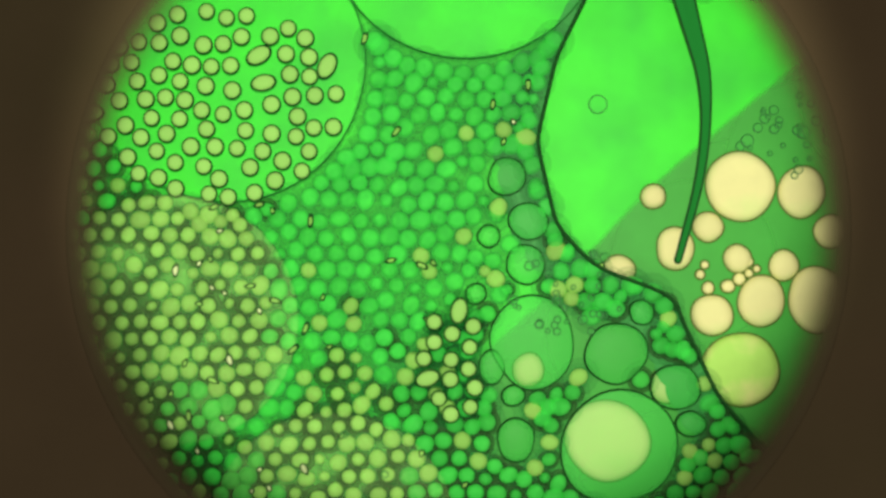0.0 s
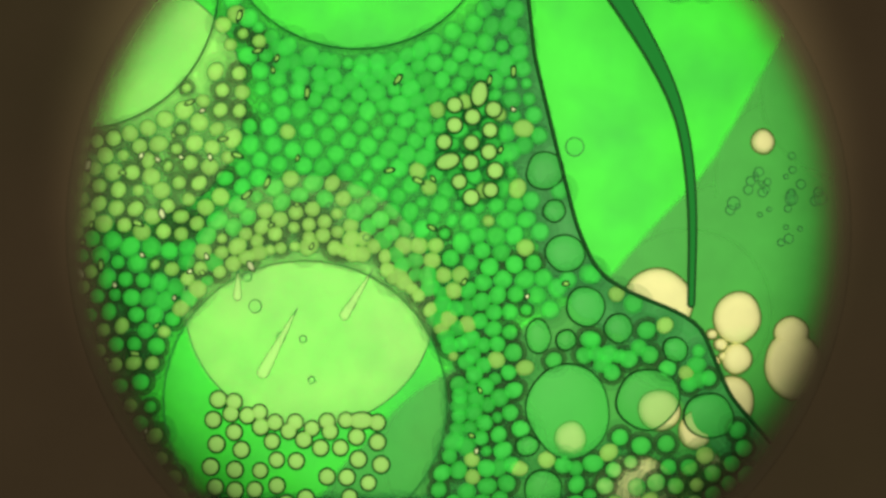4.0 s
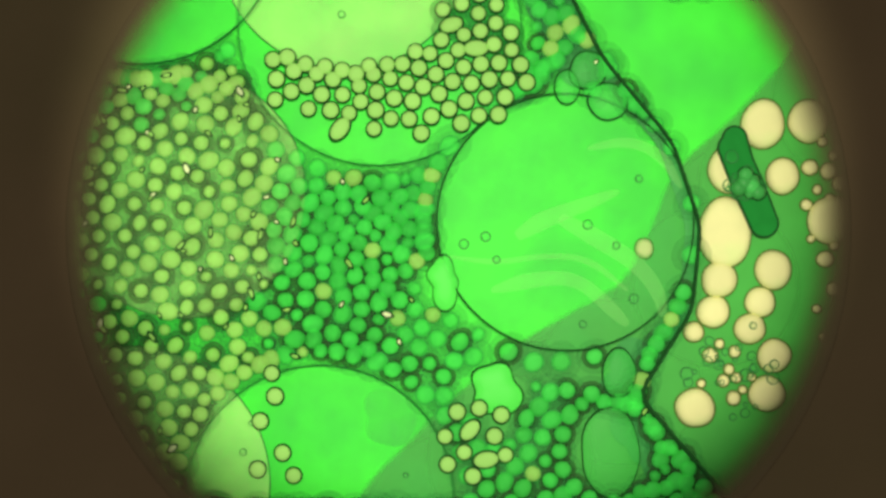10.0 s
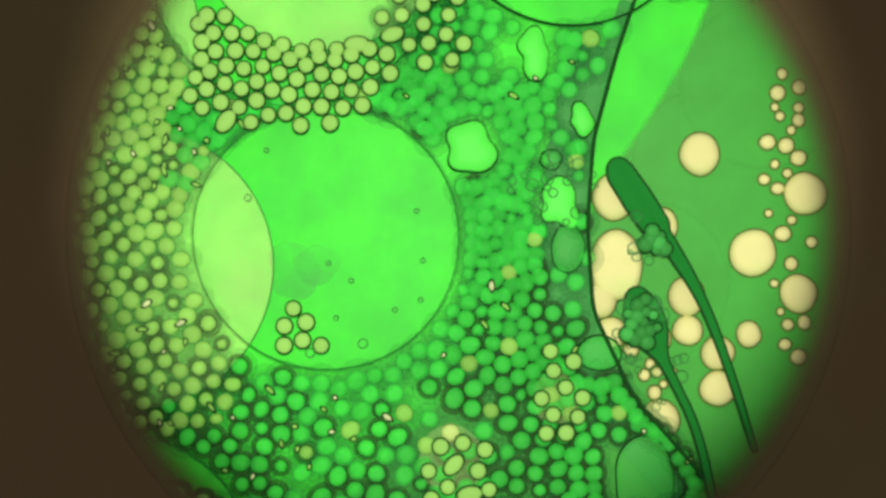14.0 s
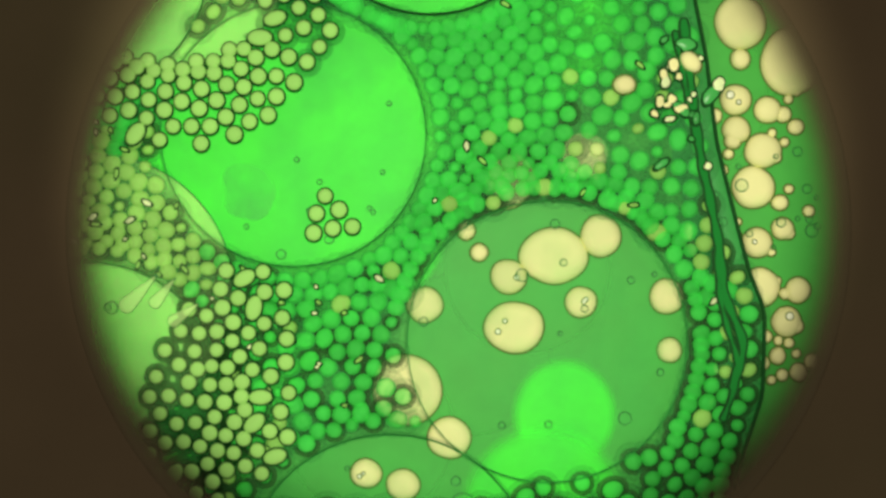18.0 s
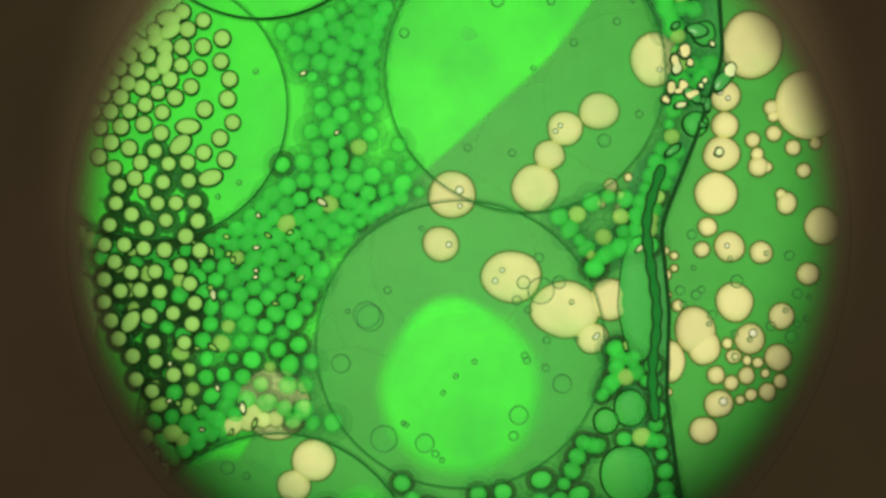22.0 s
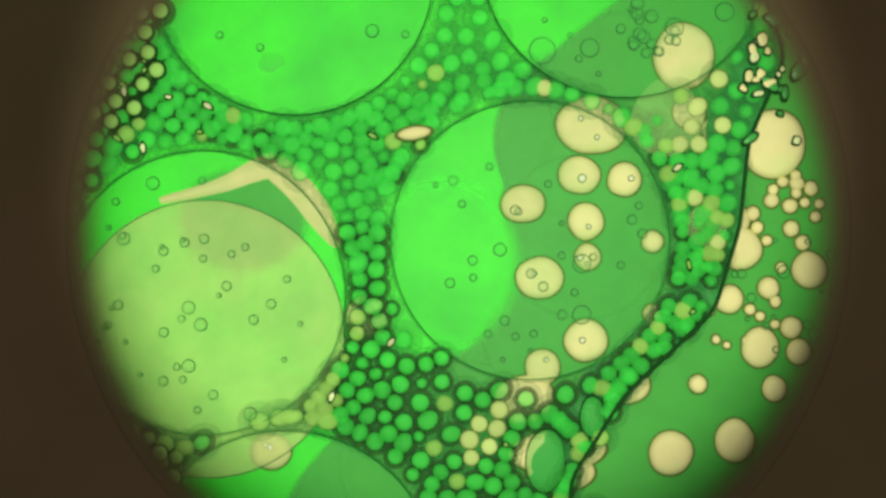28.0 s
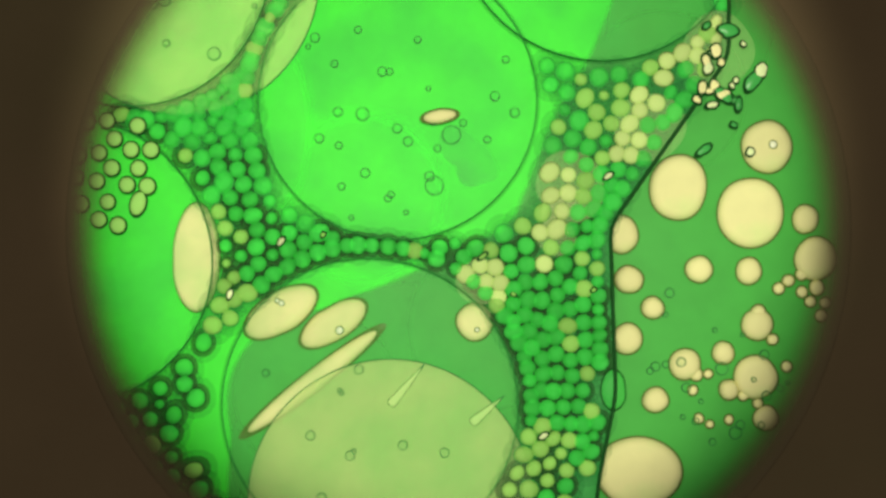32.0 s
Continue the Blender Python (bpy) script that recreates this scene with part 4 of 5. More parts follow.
def fold(text, widths, path, mat=None, z=0.0185, high=0.0012, name="fold", label="pale translucent fold in the film of a large droplet"):
    """A bowed ribbon of oil that rides with a large droplet."""
    p = np.array([[float(c) for c in w.split(",")] for w in text.split()])
    for _ in range(3):
        p = np.vstack([p[:1], np.stack([p[:-1] * 0.75 + p[1:] * 0.25, p[:-1] * 0.25 + p[1:] * 0.75], 1).reshape(-1, 2), p[-1:]])
    d = np.gradient(p, axis=0)
    d /= np.hypot(d[:, :1], d[:, 1:])
    w = np.interp(np.linspace(0, 1, len(p)), np.linspace(0, 1, len(widths)), widths)
    bm = bmesh.new()
    rows = []
    for q, e, h in zip(p, d, w):
        rows.append([bm.verts.new(((q[0] - e[1] * h * k) / 1000, -(q[1] + e[0] * h * k) / 1000, (1 - k * k) * high)) for k in (-1, -0.5, 0, 0.5, 1)])
    for u, v in zip(rows, rows[1:]):
        for k in range(4):
            bm.faces.new((u[k], u[k + 1], v[k + 1], v[k])).smooth = True
    ob = tagged(new(name, mesh_of(name, bm, mat or FOLD)), label, "oil film", "folds and wings of oil")
    ob.visible_shadow = False
    MOVES.append((ob, path.rows(z)))


BESIDE = WINDOWS[10][0]
fold("-85,25 -40,-4 30,-30 95,-55", (7, 16, 12, 3), BESIDE)
fold("-10,-8 60,30 125,70 165,120 172,165", (8, 16, 15, 12, 4), BESIDE)
fold("-130,120 -60,100 20,96 80,150 110,180", (3, 14, 12, 12, 4), BESIDE)
fold("40,-130 110,-145 170,-120 205,-60", (3, 9, 10, 2), BESIDE)
fold("-205,60 -120,72 -40,58 40,62 110,120", (2, 5, 5, 6, 2), BESIDE)


edge_film(BODY, 30, 42, -0.0010, 40)

fold("-170,18 -60,-8 10,-42 40,-45 100,20 148,100", (6, 11, 20, 26, 24, 4), Track("27.4:440,390 28:452,338 28.6:470,320", last=0.0), CREAM, -0.021, 0.006, "cream_wing", "cream wing of oil along a large droplet's edge")


# ---- green oil blobs at the edge of the clear body ----
def green_blob(rx, ry, text, turn=0.0, torn=0.07):
    path = Track(text, last=0.5)
    WINDOWS.append((path, 0.5 * (rx + ry)))
    w = rx / ry
    ob = tagged(new("green_blob"), "green oil blob with a dark rim", "oil blob", "green oil blobs")
    film = part("film", lump(turned([(ry - 1, 10), (ry * 0.85, 13), (ry * 0.5, 15), (0, 15.5)], seg=40, wide=w), text, torn), TORN if torn > 0.1 else BLOB, ob)
    film.visible_shadow = False
    part("rim", lump(turned([(ry + 2.0, 0), (ry + 1.4, 9), (ry, 12), (ry - 0.8, 10), (ry - 1.4, 5)], seg=40, wide=w), text, torn), EDGE, ob, "dark rim")
    MOVES.append((ob, path.rows(0.0, 0.5, turn)))


green_blob(33, 33, "0:897,313 1:895,313 2:922,297 3:948,295 6:972,310 7:967,285 8:985,225 9:1005,185 10:1040,125 11:1035,20")
green_blob(34, 33, "0:935,392 1:937,390 2:970,395 3:995,428 6:995,470 7:1015,483 8:1057,430 9:1083,297 10:1075,180")
green_blob(34, 34, "0:930,468 1:947,470 2:1000,480 3:1030,520 6:1035,550 7:1065,545 8:1140,475")
green_blob(72, 84, "0:942,605 1:970,625 2:1025,665 3:1005,705 6:1053,705 7:1090,655")
green_blob(55, 53, "0:1090,625 1:1108,643 2:1145,675 3:1143,702 6:1210,700 7:1300,725")
green_blob(43, 40, "0:1195,685 1:1210,695 2:1237,722 3:1240,735 6:1325,740 7:1390,770")
green_blob(102, 100, "0:1095,790 1:1120,810 2:1130,855 3:1130,870")
green_blob(92, 58, "5.5:1222,800 6:1220,815 6.6:1205,850", -8)
green_blob(33, 38, "0:913,778 1:955,815 2:960,860 3:955,870 6:970,825")
green_blob(22, 30, "0:870,650 1:900,655 2:955,630 3:955,615 6:953,560 7:965,560 8:975,475 9:1003,293 10:1003,155 11:955,20")
green_blob(19, 20, "0:865,418 1:885,515 2:907,405 3:968,380 6:960,393 7:993,403 8:1015,365")
green_blob(21, 22, "0:1135,553 1:1140,560 2:1180,578 3:1187,605 6:1245,625 7:1310,630")
green_blob(25, 25, "2:1085,525 3:1095,562 6:1112,585 7:1165,583 8:1250,560")
green_blob(18, 18, "0:842,520 1:887,518 2:948,535 3:990,578 6:993,600 7:1012,580")
green_blob(20, 18, "0:908,700 1:945,730 2:950,765 3:925,773 6:948,770 7:890,690")
green_blob(26, 22, "0:1222,750 1:1240,760 2:1305,765 3:1310,775")
green_blob(26, 45, "9:745,610 10:785,500 11:845,400 12:905,275 13:912,118 14:945,95 14.5:972,95", torn=0.45)
green_blob(52, 40, "9:860,830 10:878,690 11:870,555 12:835,457 13:828,345 14:833,262 14.5:825,220 16.5:760,100", torn=0.45)
green_blob(34, 42, "11:1078,515 12:1048,440 13:985,378 14:990,360 14.5:985,348 16.5:1035,40 17:1035,15", torn=0.45)
green_blob(30, 42, "10:1095,660 11:1040,640 12:990,655 13:980,633 14:1005,440 14.5:1010,420")
green_blob(52, 78, "10:1080,800 11:1020,820 12:1000,830 13:1075,835 14:1140,850")
green_blob(22, 26, "12:985,340 13:1000,190 14:1030,213 14.5:1023,210 16.5:1095,125 17:1105,72", torn=0.45)
green_blob(18, 18, "13:993,272 14:975,283 14.5:982,275 16.5:1095,65")
green_blob(40, 30, "14:1060,625 14.5:1130,620")
green_blob(48, 52, "19:1130,850 20:1110,830 21:1080,830 22:1110,840 23:1150,850")
green_blob(28, 33, "19:1220,725 20:1160,720 21:1113,712 22:1115,722 23:1178,745 24:1235,765")
green_blob(22, 22, "20:1122,748 21:1073,738 22:1072,745 23:1130,735")
green_blob(36, 110, "19:1245,600 20:1215,610 21:1150,570 22:1130,530 23:1158,560 24:1180,620")
green_blob(22, 36, "28:1048,738 29:1065,697 30:1078,685 31:1070,685 32:1085,690")
green_blob(34, 58, "28:965,815 29:1020,825 30:1065,845 31:1045,870")
green_blob(20, 22, "20:1205,110 21:1210,90 22:1245,60 23:1225,25 24:1150,75 24.5:1135,60")
green_blob(22, 22, "22:1230,220 23:1205,95 24:1150,140 24.5:1143,137")
green_blob(70, 15, "7.7:875,618 8:862,592", 40)

# ---- the dark channel that the clear bodies close ----
def channel(widths, rows, up=0.0):
    """Dark liquid between two clear bodies: a chain of round pieces along a line of places, time by time."""
    n = len(widths) * (2 if len(widths) > 50 else 3)
    widths = np.interp(np.linspace(0, 1, n), np.linspace(0, 1, len(widths)), widths)
    ob = tagged(new("dark_channel"), "dark green liquid channel between clear bodies", "liquid channel", kind="stuff")
    tracks = []
    times = [r[0] for r in rows]
    for t, text in rows:
        p = np.array([[float(c) for c in w.split(",")] for w in text.split()])
        for _ in range(3):
            p = np.vstack([p[:1], np.stack([p[:-1] * 0.75 + p[1:] * 0.25, p[:-1] * 0.25 + p[1:] * 0.75], 1).reshape(-1, 2), p[-1:]])
        s = np.r_[0, np.cumsum(np.hypot(*np.diff(p, axis=0).T))]
        f = np.linspace(0, s[-1], n)
        tracks.append(np.c_[np.interp(f, s, p[:, 0]), np.interp(f, s, p[:, 1])])
    for k, w in enumerate(widths):
        text = " ".join("%g:%g,%g" % (t, *tr[k]) for t, tr in zip(times, tracks))
        path = Track(text, last=0.5)
        low = part("lining", turned([(w + 4, 0), (w + 4, 1), (w, 1.4)], seg=24, smooth=False), EDGE, ob)
        top = part("piece", turned([(w, 1.2), (w, 2.4), (0, 2.4)], seg=24, smooth=False), CHANNEL, ob)
        MOVES.append((low, path.rows(up + 0.0150 + 0.00001 * k, 0.5)))
        MOVES.append((top, path.rows(up + 0.0172 + 0.00001 * k, 0.5)))


channel([19 - 0.23 * k if k < 55 else 6.4 - 0.055 * (k - 55) for k in range(110)], [(0, "1195,-60 1222,40 1252,150 1245,300 1200,460"), (1, "1180,-60 1210,60 1232,170 1225,330 1195,480"), (2, "1150,-60 1200,90 1228,200 1222,350 1210,500"), (3, "1100,-60 1190,120 1222,220 1228,350 1222,520"),
                   (6, "1020,-60 1150,120 1215,260 1245,400 1245,560"), (7, "1090,60 1180,180 1260,340 1290,450 1300,560"), (8, "1110,100 1220,230 1310,330 1370,450 1390,620"), (9, "1190,155 1260,230 1320,310 1350,360 1370,400"),
                   (10, "1300,245 1320,290 1340,340 1355,380 1362,405"), (11, "1280,430 1290,440 1300,450 1310,460 1315,470"), (12, "1190,450 1215,500 1250,600 1300,700 1330,800"), (13, "1150,430 1200,480 1240,560 1280,680 1320,790"),
                   (14, "1095,300 1170,410 1240,520 1290,650 1335,795"), (14.5, "1085,240 1160,340 1240,480 1290,610 1345,785")])
channel([17, 19, 20, 21, 22, 23, 23, 23, 23, 22, 22, 21, 21, 20, 20, 19], [(0, "1220,-80 1210,-60 1200,-40"), (3, "1130,-80 1125,-60 1130,-40"), (6, "1050,-40 1080,0 1110,50"), (7, "1095,60 1130,110 1165,160"), (8, "1115,105 1160,155 1205,205"), (9, "1195,155 1230,190 1265,235")], up=0.0020)

channel([20, 27, 31, 32, 30, 25, 18, 12, 8, 7, 6, 6] + [5.5] * 16, [(11, "1220,900 1230,980 1240,1060"), (12, "1190,770 1205,850 1230,930 1250,1000"), (13, "1148,638 1175,700 1203,770 1230,880 1240,960"),
                                                            (14, "1128,530 1155,600 1190,670 1235,760 1265,900"), (14.5, "1110,480 1140,560 1180,640 1235,740 1270,890")], up=0.0010)


def dark_ball():
    """A dark sausage of liquid that gathers into a ball: small round pieces that close up."""
    ob = tagged(new("dark_ball"), "dark green liquid that gathers into a ball", "liquid", kind="stuff")
    line = [(10, 1296, 262, 1352, 395, 0.0), (10.5, 1290, 330, 1335, 425, 0.3), (11, 1268, 430, 1312, 462, 1.0), (12, 1180, 462, 1222, 476, 1.0), (13, 1140, 440, 1180, 462, 1.0), (13.6, 1122, 380, 1175, 440, 0.5), (14, 1100, 310, 1160, 400, 0.0), (14.5, 1084, 245, 1140, 330, 0.0)]
    for k in range(21):
        f, a = k / 20, k * 2.4
        c = 26 * math.sqrt((k + 0.5) / 21)
        text = " ".join("%g:%.1f,%.1f" % (t, x0 + (x1 - x0) * (f * (1 - g) + 0.5 * g) + g * c * math.cos(a), y0 + (y1 - y0) * (f * (1 - g) + 0.5 * g) + g * c * math.sin(a)) for t, x0, y0, x1, y1, g in line)
        path = Track(text, last=0.5)
        w = 25 - 4 * abs(f - 0.5)
        low = part("lining", turned([(w + 4, 0), (w + 4, 1), (w, 1.4)], seg=24, smooth=False), EDGE, ob)
        top = part("piece", turned([(w, 1.2), (w, 2.4), (0, 2.4)], seg=24, smooth=False), CHANNEL, ob)
        MOVES.append((low, path.rows(0.0170 + 0.00002 * k, 0.5)))
        MOVES.append((top, path.rows(0.0192 + 0.00002 * k, 0.5)))


dark_ball()

channel([5.5 + 1.5 * math.sin(k * 0.9) for k in range(76)], [(16.5, "1200,120 1235,200 1250,300 1258,420 1262,490 1300,560 1325,640 1300,760"), (17, "1205,100 1230,200 1250,300 1256,420 1258,490 1292,560 1314,650 1275,770"),
                                                   (18, "1210,40 1232,230 1246,310 1262,380 1276,450 1280,520 1302,570 1320,615 1295,685"), (19, "1235,90 1255,220 1262,320 1268,400 1285,470 1292,540 1290,600 1262,690"),
                                                   (20, "1240,200 1262,330 1270,370 1252,430 1248,520 1250,600 1246,690"), (21, "1228,230 1205,330 1185,420 1180,500 1172,580 1165,670"), (22, "1170,300 1140,390 1152,470 1166,560 1152,660 1160,740")])
channel([7, 10, 13, 14, 13, 12, 11, 10, 9, 9, 8, 8, 8, 8, 8, 8, 8, 8], [(23, "1290,600 1285,660 1290,740 1320,860"), (24, "1258,575 1255,640 1262,700 1285,790 1300,870"), (24.5, "1250,592 1255,650 1268,720 1300,800 1320,860")])

channel([3.5 + 1.2 * math.sin(k * 1.3) for k in range(60)], [(16.5, "1190,170 1195,240 1222,300 1246,380 1250,440 1246,500 1280,570 1278,630 1312,700 1330,640"), (17, "1190,180 1192,240 1222,300 1246,370 1252,440 1248,510 1282,575 1276,630 1314,698 1338,640"),
                                                   (18, "1195,60 1222,200 1240,280 1258,340 1268,420 1272,520 1290,590 1308,640 1300,690 1280,740"), (19, "1225,60 1248,200 1252,300 1262,380 1278,450 1284,520 1276,600 1250,700"),
                                                   (20, "1230,160 1255,300 1262,350 1244,420 1238,520 1238,600 1228,700"), (21, "1222,200 1200,300 1172,400 1168,500 1160,580 1150,680")])

# ---- the crowd of small droplets: they drift, keep apart, and make way for the large ones ----
def droplet_mesh(name, r, skirt, top, cap, ring, crisp, film):
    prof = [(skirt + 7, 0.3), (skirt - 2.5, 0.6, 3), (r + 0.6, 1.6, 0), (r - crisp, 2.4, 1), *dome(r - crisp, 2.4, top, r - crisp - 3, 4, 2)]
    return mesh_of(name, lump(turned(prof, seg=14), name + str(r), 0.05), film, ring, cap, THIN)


def crowd():
    rnd = np.random.RandomState(5)
    dt, gap = 0.25, 35.0
    p = np.zeros((0, 2))
    born = np.zeros(0)
    size = np.zeros(0)
    live = np.zeros(0, bool)
    log = []
    lattice = np.array([(x + (j % 2) * gap / 2, y) for j, y in enumerate(np.arange(-70, 985, gap * 0.87)) for x in np.arange(90, 1480, gap)])

    def inside(q, t):
        return (np.hypot(q[:, 0] - CENTRE[0], q[:, 1] - CENTRE[1]) < 775) & (q[:, 1] > -90) & (q[:, 1] < 1000) & (q[:, 0] < BODY.x_at(q[:, 1], t) + 15)

    def pressed(q, t):
        """Out of the large droplets and off the clear body."""
        for path, r in WINDOWS:
            if path.t[0] - 0.1 <= t <= path.t[-1] + 0.1:
                d = q - path(t)
                far = np.hypot(d[:, 0], d[:, 1]) + 1e-6
                hit = far < r + 25
                q[hit] += d[hit] / far[hit, None] * ((r + 25 - far[hit]) * 0.8)[:, None]
        over = q[:, 0] - (BODY.x_at(q[:, 1], t) - 27)
        q[over > 0, 0] -= np.minimum(over[over > 0], 40) * 0.5
        return q

    def kind(c, t=0.0):
        warm = 0.34 if c[0] > 1100 and t > 25 else 0.20 if c[0] > 900 and t > 22 else 0.22 if t < 1 and 720 < c[0] < 1010 and c[1] > 340 else 0.05
        if rnd.rand() < warm:
            return 4
        return rnd.choice((2, 3, 5, 5)) if c[0] < 420 + rnd.uniform(-120, 120) else rnd.choice((0, 0, 0, 1))

    start = lattice + rnd.uniform(-11, 11, lattice.shape)
    start = start[inside(start, 0)]
    for path, r in WINDOWS:
        start = start[np.hypot(*(start - path(0)).T) > r + 6] if path.t[0] <= 0 else start
    p = start
    born, live, size = np.zeros(len(p)), np.ones(len(p), bool), np.array([kind(c) for c in p])
    sunk = np.zeros(len(p), bool)
    died = np.full(len(p), 99.0)
    for step in range(int(32 / dt) + 1):
        t = step * dt
        a = np.nonzero(live)[0]
        q = p[a]
        if step:
            q = q + drift(q, t - dt / 2) * dt
        for _ in range(3):
            d = q[:, None] - q[None]
            near = (np.abs(d[..., 0]) < gap) & (np.abs(d[..., 1]) < gap)
            i, j = np.nonzero(near)
            ok = i < j
            i, j = i[ok], j[ok]
            e = q[i] - q[j]
            far = np.hypot(e[:, 0], e[:, 1]) + 1e-3
            push = np.where(far < gap, (gap - far) * 0.3, 0)[:, None] * e / far[:, None]
            np.add.at(q, i, push)
            np.add.at(q, j, -push)
            q = pressed(q, t)
        q = pressed(q, t)
        p[a] = q
        gone = ~inside(q, t) & (np.abs(q[:, 0] - BODY.x_at(q[:, 1], t)) > 60)
        live[a[gone]], died[a[gone]] = False, t
        sunk[a[gone]] = (q[gone, 1] > -45) & (q[gone, 1] < 930) & (np.hypot(*(q[gone] - CENTRE).T) < 725)
        # where it is too close, one sinks
        if len(q) and step % 2 == 0:
            d = p[live][:, None] - p[live][None]
            close = ((d[..., 0] ** 2 + d[..., 1] ** 2) < (gap * 0.62) ** 2).sum(1) - 1
            k = np.nonzero(live)[0][close >= 2]
            k = k[rnd.rand(len(k)) < 0.25]
            live[k], died[k], sunk[k] = False, t, True
        # newcomers from outside the field, or up from below where there is room
        tries = lattice + rnd.uniform(-14, 14, lattice.shape)
        tries = tries[inside(tries, t)]
        rim = np.hypot(*(tries - CENTRE).T)
        outer = (tries[:, 1] > 905) | (tries[:, 1] < -28) | (rim > 722)
        clear_of = tries[:, 0] < BODY.x_at(tries[:, 1], t) - 18
        tries = tries[outer | clear_of]
        if len(tries) and t < 31.6:
            now = p[live]
            free = np.array([np.min((now[:, 0] - c[0]) ** 2 + (now[:, 1] - c[1]) ** 2) > (gap * 0.82) ** 2 for c in tries])
            for path, r in WINDOWS:
                if path.t[0] - 0.1 <= t <= path.t[-1] + 0.1:
                    free &= np.hypot(*(tries - path(t)).T) > r + 10
            picked = []
            for c in tries[free]:
                if all(np.hypot(*(c - b)) > gap * 0.82 for b in picked):
                    picked.append(c)
            if picked:
                p = np.vstack([p, picked])
                k = len(picked)
                born, died = np.r_[born, np.full(k, t)], np.r_[died, np.full(k, 99.0)]
                live, sunk = np.r_[live, np.ones(k, bool)], np.r_[sunk, np.zeros(k, bool)]
                size = np.r_[size, [kind(c, t) for c in picked]]
        if step % 4 == 0:
            log.append((t, live.copy(), p.copy()))
    return log, born, size, sunk


log, born, size, sunk = crowd()
# droplets that ride with a pale upper droplet or a cream drop look khaki
under, seen, creamy = np.zeros(len(born)), np.zeros(len(born)), np.zeros(len(born))
for t, live, p in log:
    n = len(live)
    inside = np.zeros(n, bool)
    for path, r in UPPERS:
        if path.t[0] <= t <= path.t[-1]:
            inside |= np.hypot(*(p[:n] - path(t)).T) < r
    pale = np.zeros(n, bool)
    for path, r in PATCHES:
        if path.t[0] <= t <= path.t[-1]:
            pale |= np.hypot(*(p[:n] - path(t)).T) < r
    creamy[:n] += live & pale
    for path, r in CREAMS:
        if path.up <= t <= path.down and path.t[0] <= t <= path.t[-1]:
            inside |= np.hypot(*(p[:n] - path(t)).T) < r + 4
    shown = live & (np.hypot(*(p[:n] - CENTRE).T) < 680) & (np.abs(p[:n, 1] - 441) < 460)
    seen[:n] += shown
    under[:n] += shown & inside
pick = np.random.RandomState(8).rand(len(born))
size = np.where(under > 0.5 * np.maximum(seen, 1), np.where(pick < 0.5, 5, 4), size)
size = np.where(creamy > 0.4 * np.maximum(seen, 1), 6, size)
# low in the field: crisp-rimmed droplets, their film darkened for the light's falloff
middle = np.zeros((len(born), 2))
for t, live, p in log:
    middle[:len(live)][live] += p[:len(live)][live]
middle /= np.maximum(sum(np.r_[live, np.zeros(len(born) - len(live), bool)] * 1.0 for t, live, p in log), 1)[:, None]
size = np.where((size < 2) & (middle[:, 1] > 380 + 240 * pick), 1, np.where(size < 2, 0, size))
holder = tagged(new("small_droplets"), "crowd of small green oil droplets with dark rims", "oil droplets", kind="stuff")
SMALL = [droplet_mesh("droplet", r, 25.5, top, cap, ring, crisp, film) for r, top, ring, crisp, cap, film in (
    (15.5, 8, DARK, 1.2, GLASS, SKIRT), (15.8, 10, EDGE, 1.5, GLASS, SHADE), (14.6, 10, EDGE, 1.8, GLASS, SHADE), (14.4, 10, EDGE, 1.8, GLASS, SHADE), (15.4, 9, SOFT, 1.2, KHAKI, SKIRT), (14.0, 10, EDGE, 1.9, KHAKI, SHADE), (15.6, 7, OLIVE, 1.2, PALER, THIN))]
rnd = random.Random(3)
for n in range(len(born)):
    rows = [(t, p[n]) for t, live, p in log if n < len(live) and live[n]]
    if not any(-30 < q[1] < 912 and math.hypot(q[0] - CENTRE[0], q[1] - CENTRE[1]) < 735 for t, q in rows):
        continue
    z, turn = 0.0005 * rnd.randint(0, 6), rnd.uniform(0, 80)
    first, last = rows[0], rows[-1]
    rows = [(t, q, z) for t, q in rows]
    hidden = first[1][1] > 900 or first[1][1] < -25 or math.hypot(first[1][0] - CENTRE[0], first[1][1] - CENTRE[1]) > 712
    if first[0] > 0:
        back = first[1] - drift(first[1][None], first[0])[0]
        if hidden:
            rows.insert(0, (0.0, first[1], z))
        else:
            rows.insert(0, (first[0] - 1, back, -0.07))
            if first[0] > 1:
                rows.insert(0, (0.0, back, -0.07))
    if last[0] < 32:
        on = last[1] + drift(last[1][None], last[0])[0]
        low = sunk[n] or (-40 < on[1] < 915 and math.hypot(on[0] - CENTRE[0], on[1] - CENTRE[1]) < 712)
        rows.append((last[0] + 1, on, -0.07 if low else z))
        if last[0] < 31:
            rows.append((32.0, on, -0.07 if low else z))
    ob = new("droplet", SMALL[size[n]])
    ob.parent, ob.visible_shadow = holder, False
    s = rnd.uniform(0.96, 1.14) if rnd.random() < 0.88 else rnd.uniform(0.62, 0.9)
    ob.scale = (s * rnd.choice((1, 1, 1, 1.08, 1.2)), s, 1)
    MOVES.append((ob, [(t, Matrix.Translation(at(*q, h)) @ pose(0, 0, 0, 0, 0, turn)) for t, q, h in rows]))


